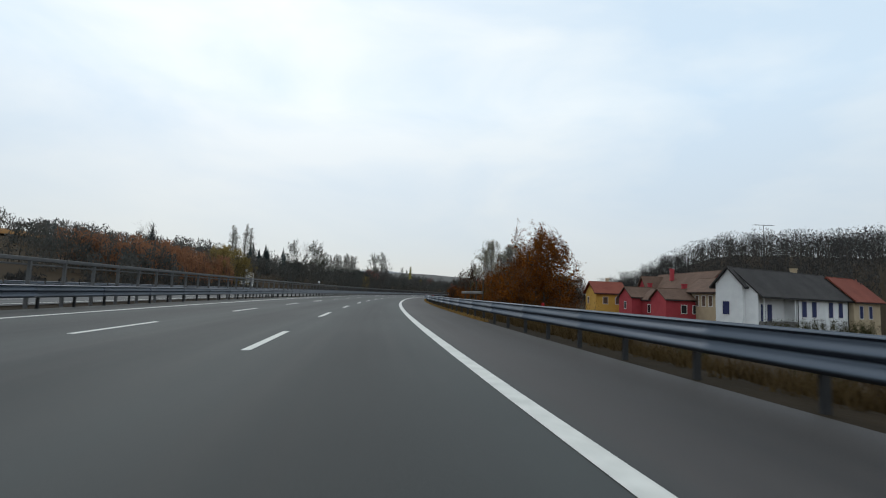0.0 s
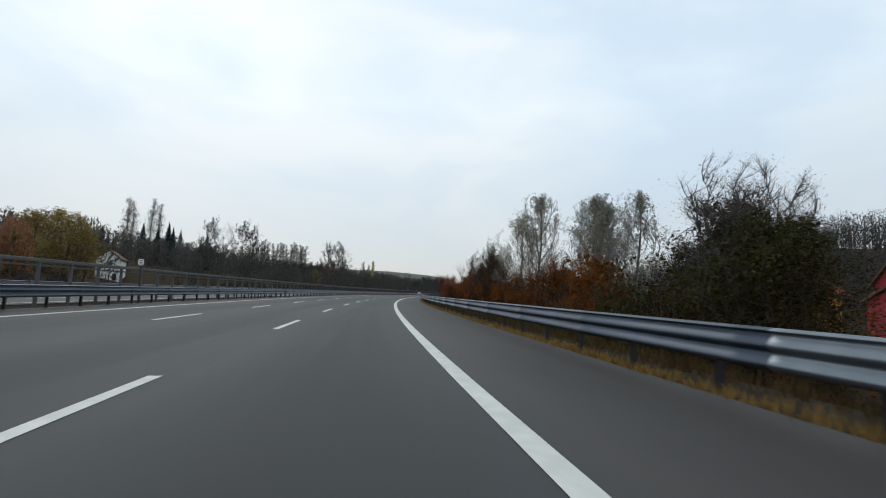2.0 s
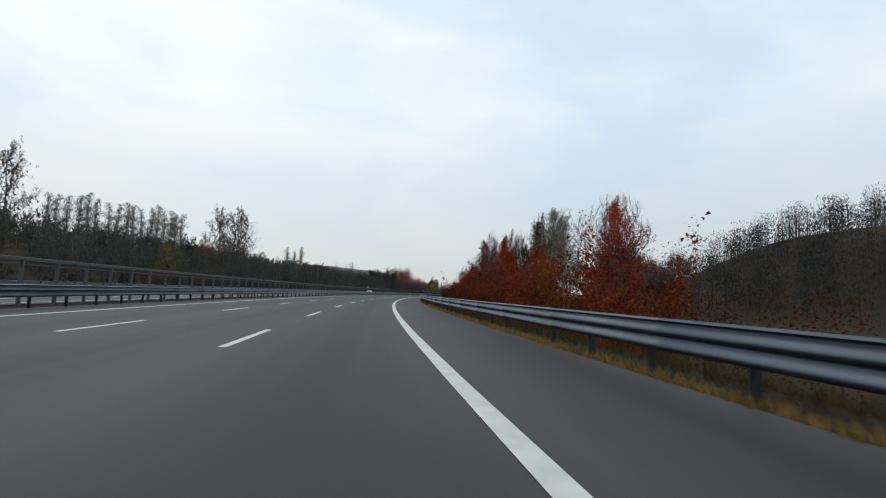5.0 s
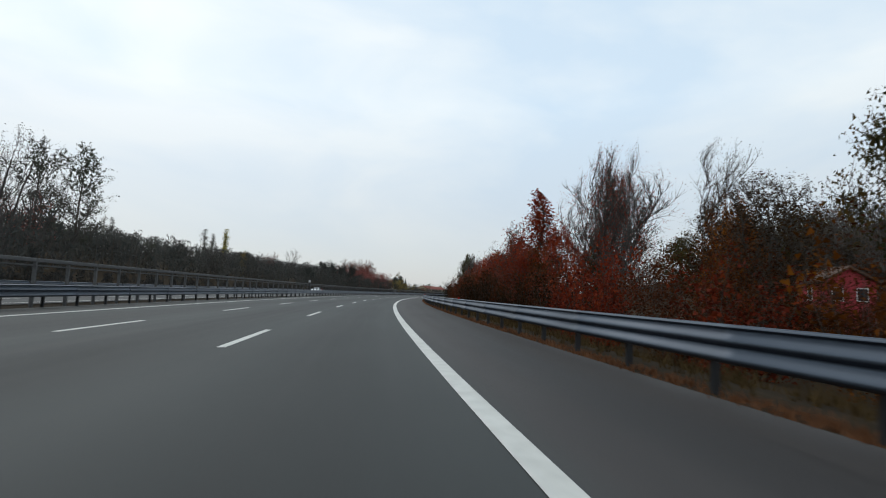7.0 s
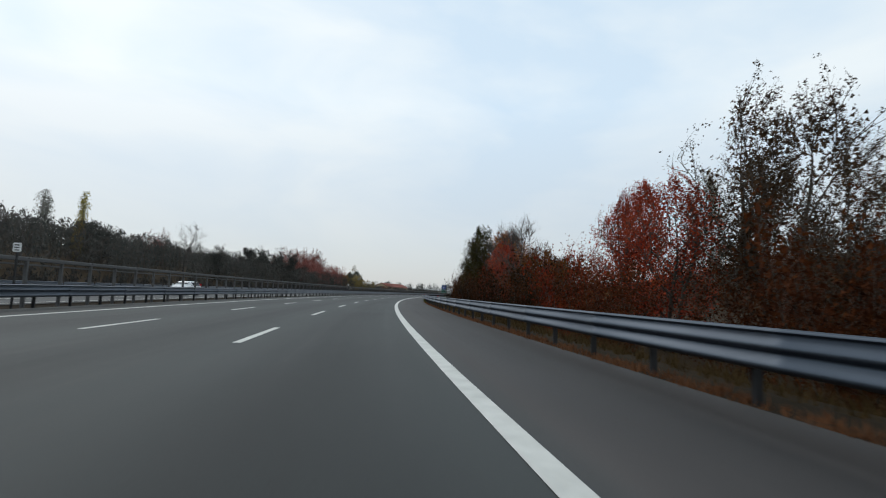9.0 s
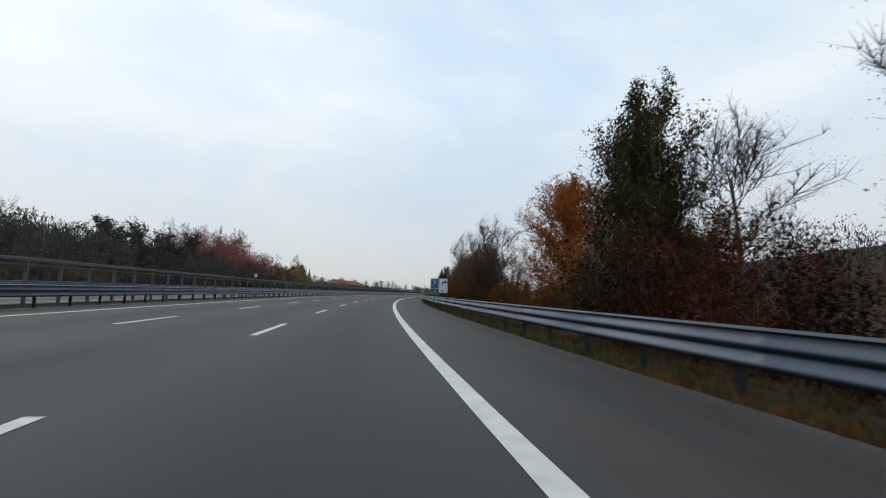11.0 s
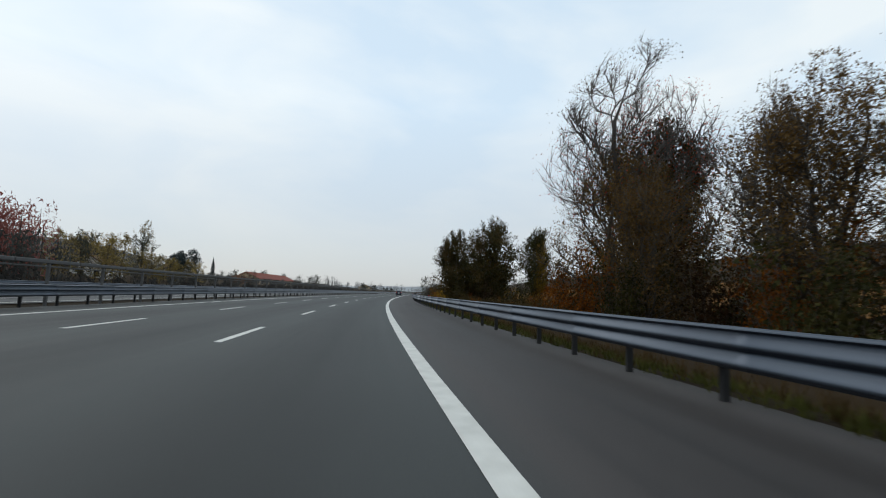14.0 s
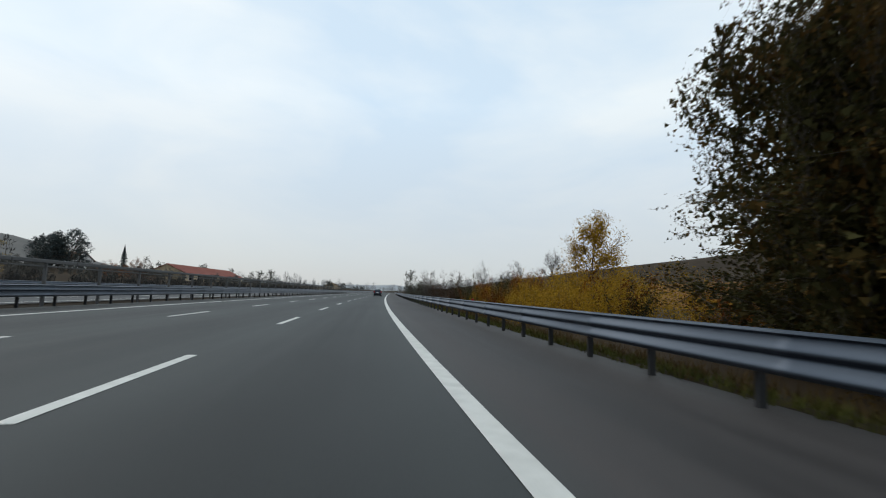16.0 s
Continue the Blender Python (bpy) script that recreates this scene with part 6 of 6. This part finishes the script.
sign = tagged(new("parking_sign"), "green and white motorway sign announcing a parking area", "road sign")
sign.matrix_world = on_road(410.07, 4.86, 0.07, -13) @ Matrix.Diagonal((0.952, 1, 0.99, 1))
Z0, Z1 = 1.32, 3.82
for nm, x0, x1, mat in (("green_board", 0.0, 1.62, M_SIGN_GREEN), ("white_board", 1.68, 3.30, M_SIGN_WHITE)):
    bm = bmesh.new()
    panel(bm, x0, x1, Z0, Z1)
    board = part(nm, bm, mat, sign)
    bm = bmesh.new()
    e = 0.035
    for a in ((x0 + 0.07, x1 - 0.07, Z1 - 0.05 - e, Z1 - 0.05), (x0 + 0.07, x1 - 0.07, Z0 + 0.05, Z0 + 0.05 + e), (x0 + 0.04, x0 + 0.04 + e, Z0 + 0.09, Z1 - 0.09), (x1 - 0.04 - e, x1 - 0.04, Z0 + 0.09, Z1 - 0.09)):
        box(bm, a[0], a[1], -0.006, 0.0, a[2], a[3])
    part("border", bm, M_SIGN_WHITE, board)
    if nm == "green_board":
        bm = bmesh.new()
        panel(bm, 0.20, 1.42, 2.42, 3.66, -0.008, 0.008, 0.05)
        blue = part("parking_field", bm, M_SIGN_BLUE, board)
        bm = bmesh.new()
        for a in ((0.25, 1.37, 3.58, 3.61), (0.25, 1.37, 2.47, 2.50), (0.25, 0.28, 2.50, 3.58), (1.34, 1.37, 2.50, 3.58)):
            box(bm, a[0], a[1], -0.014, -0.008, a[2], a[3])
        part("border", bm, M_SIGN_WHITE, board)
        words("P", 1.15, M_SIGN_WHITE, board, face(0.81, -0.014, 3.03))
        words("Rio Anda", 0.36, M_SIGN_WHITE, board, face(0.81, -0.008, 2.06))
        words("est", 0.34, M_SIGN_WHITE, board, face(0.81, -0.008, 1.66))
    else:
        words("1000 m", 0.36, M_SIGN_BLACK, board, face(2.49, -0.008, 1.66))
        bm = bmesh.new()
        pts = []
        for i in range(9):
            a = radians(180 - 90 * i / 8)
            pts.append((2.56 + 0.42 * math.cos(a), 2.86 + 0.42 * math.sin(a), 2.56 + 0.22 * math.cos(a), 2.86 + 0.22 * math.sin(a)))
        pts = [(2.14, 2.45, 2.34, 2.45)] + pts + [(2.66, 3.28, 2.66, 3.08)]
        vs = [(bm.verts.new((a, -0.009, b)), bm.verts.new((c, -0.009, d))) for a, b, c, d in pts]
        for i in range(len(vs) - 1):
            bm.faces.new((vs[i][0], vs[i][1], vs[i + 1][1], vs[i + 1][0]))
        tip = [bm.verts.new(c) for c in ((2.58, -0.009, 2.90), (3.10, -0.009, 3.22), (2.50, -0.009, 3.52), (2.66, -0.009, 3.18))]
        bm.faces.new(tip)
        part("arrow", bm, M_SIGN_BLACK, board)
for x in (0.4, 1.65, 2.9):
    bm = bmesh.new()
    box(bm, x - 0.05, x + 0.05, 0.04, 0.14, -1.0, 3.7, bevel=0.01)
    part("post", bm, M_STEEL, sign)
for z in (1.7, 2.6, 3.5):
    bm = bmesh.new()
    box(bm, 0.1, 3.2, 0.03, 0.06, z - 0.03, z + 0.03)
    part("brace", bm, M_STEEL_DULL, sign)

# small distance markers on the central reserve
for s in (86, 284, 376):
    mk = tagged(new("distance_marker"), "small white distance plate on a thin post", "marker", "distance markers")
    mk.matrix_world = on_road(s, -15.2, 0)
    bm = bmesh.new()
    box(bm, -0.03, 0.03, -0.03, 0.03, -0.1, 2.3)
    part("post", bm, M_STEEL_DULL, mk)
    bm = bmesh.new()
    panel(bm, -0.15, 0.15, 2.17, 2.53, -0.05, 0.02, 0.03)
    pl = part("plate", bm, M_SIGN_WHITE, mk)
    bm = bmesh.new()
    for k in range(3):
        box(bm, -0.09, 0.09, -0.056, -0.05, 2.22 + 0.10 * k, 2.26 + 0.10 * k)
    part("writing", bm, M_SIGN_BLACK, pl)

# ---------------------------------------------------------------- vehicles


def loft(bm, sections):
    """Skin over cross-sections of equal point count."""
    rows = [[bm.verts.new(p) for p in sec] for sec in sections]
    n = len(rows[0])
    for a, b in zip(rows, rows[1:]):
        for i in range(n):
            j = (i + 1) % n
            bm.faces.new((a[i], a[j], b[j], b[i]))
    bm.faces.new(rows[0][::-1])
    bm.faces.new(rows[-1])
    bmesh.ops.recalc_face_normals(bm, faces=bm.faces)


def car_section(y, half, belt_z, roof_half, roof_z, low=0.28):
    pts = [(-half * 0.9, low), (-half, low + 0.16), (-half, belt_z - 0.12), (-half * 0.97, belt_z), (-roof_half, roof_z - 0.08), (-roof_half * 0.86, roof_z)]
    pts = pts + [(-x, z) for x, z in reversed(pts)]
    return [(x, y, z) for x, z in pts]


def car(label, s, q, paint, turn=0.0, tall=1.62):
    """A compact people carrier, nose along local y."""
    c = tagged(new("car"), label, "car")
    c.matrix_world = on_road(s, q, 0.0, turn)
    bm = bmesh.new()
    loft(bm, [car_section(-2.12, 0.76, 0.80, 0.66, 0.90, 0.40), car_section(-2.05, 0.86, 0.98, 0.68, 1.12), car_section(-1.86, 0.88, 0.99, 0.62, tall - 0.10), car_section(-1.2, 0.88, 0.99, 0.64, tall),
              car_section(0.2, 0.88, 0.97, 0.64, tall - 0.02), car_section(0.95, 0.88, 0.95, 0.62, 1.18), car_section(1.2, 0.87, 0.92, 0.64, 0.99), car_section(1.95, 0.80, 0.72, 0.60, 0.82, 0.34), car_section(2.08, 0.70, 0.60, 0.5, 0.66, 0.40)])
    bmesh.ops.bevel(bm, geom=[e for e in bm.edges if e.calc_face_angle(0) > 0.6], offset=0.03, segments=2, affect="EDGES")
    body = part("body", bm, paint, c)
    bm = bmesh.new()
    v = [bm.verts.new(p) for p in ((-0.70, -2.075, 1.06), (0.70, -2.075, 1.06), (0.56, -1.905, tall - 0.20), (-0.56, -1.905, tall - 0.20))]
    bm.faces.new(v)
    bmesh.ops.solidify(bm, geom=bm.faces, thickness=0.02)
    part("rear_window", bm, M_DARKGLASS, body)
    bm = bmesh.new()
    v = [bm.verts.new(p) for p in ((-0.66, 0.98, 1.20), (0.66, 0.98, 1.20), (0.60, 0.30, tall - 0.08), (-0.60, 0.30, tall - 0.08))]
    bm.faces.new(v)
    bmesh.ops.solidify(bm, geom=bm.faces, thickness=0.02)
    part("windscreen", bm, M_DARKGLASS, body)
    for sx in (-1, 1):
        for y0, y1 in ((-1.75, -0.75), (-0.68, 0.15)):
            bm = bmesh.new()
            v = [bm.verts.new(p) for p in ((sx * 0.862, y0, 1.02), (sx * 0.862, y1, 1.02), (sx * 0.665, y1 - 0.02, tall - 0.13), (sx * 0.665, y0 + 0.06, tall - 0.13))]
            bm.faces.new(v)
            bmesh.ops.solidify(bm, geom=bm.faces, thickness=0.015)
            part("side_window", bm, M_DARKGLASS, body)
        bm = bmesh.new()
        box(bm, sx * 0.80 - 0.07, sx * 0.80 + 0.07, -2.10, -1.98, 0.88, 1.24, bevel=0.02)
        part("tail_light", bm, M_LAMPRED, body)
        bm = bmesh.new()
        box(bm, sx * 0.98 - 0.1, sx * 0.98 + 0.1, 0.55, 0.70, 1.0, 1.14, bevel=0.03)
        part("door_mirror", bm, paint, body)
        for y in (-1.35, 1.30):
            bm = bmesh.new()
            bmesh.ops.create_cone(bm, cap_ends=True, segments=24, radius1=0.31, radius2=0.31, depth=0.2, matrix=Matrix.Translation((sx * 0.80, y, 0.31)) @ Matrix.Rotation(radians(90), 4, "Y"))
            wheel = part("tyre", bm, M_RUBBER, c)
            bm = bmesh.new()
            bmesh.ops.create_cone(bm, cap_ends=True, segments=18, radius1=0.20, radius2=0.20, depth=0.215, matrix=Matrix.Translation((sx * 0.80, y, 0.31)) @ Matrix.Rotation(radians(90), 4, "Y"))
            part("rim", bm, M_CHROME, wheel)
    bm = bmesh.new()
    box(bm, -0.84, 0.84, -2.17, -2.02, 0.40, 0.62, bevel=0.04)
    part("bumper", bm, M_RUBBER, body)
    bm = bmesh.new()
    box(bm, -0.26, 0.26, -2.145, -2.11, 0.80, 0.91)
    part("number_plate", bm, M_SIGN_WHITE, body)
    return c


car("dark slate-blue people carrier driving in the slow lane", 579, -2.0, M_CARPAINT)
car("white car on the opposite carriageway", 318, -23.0, M_CARWHITE, 180, 1.48)
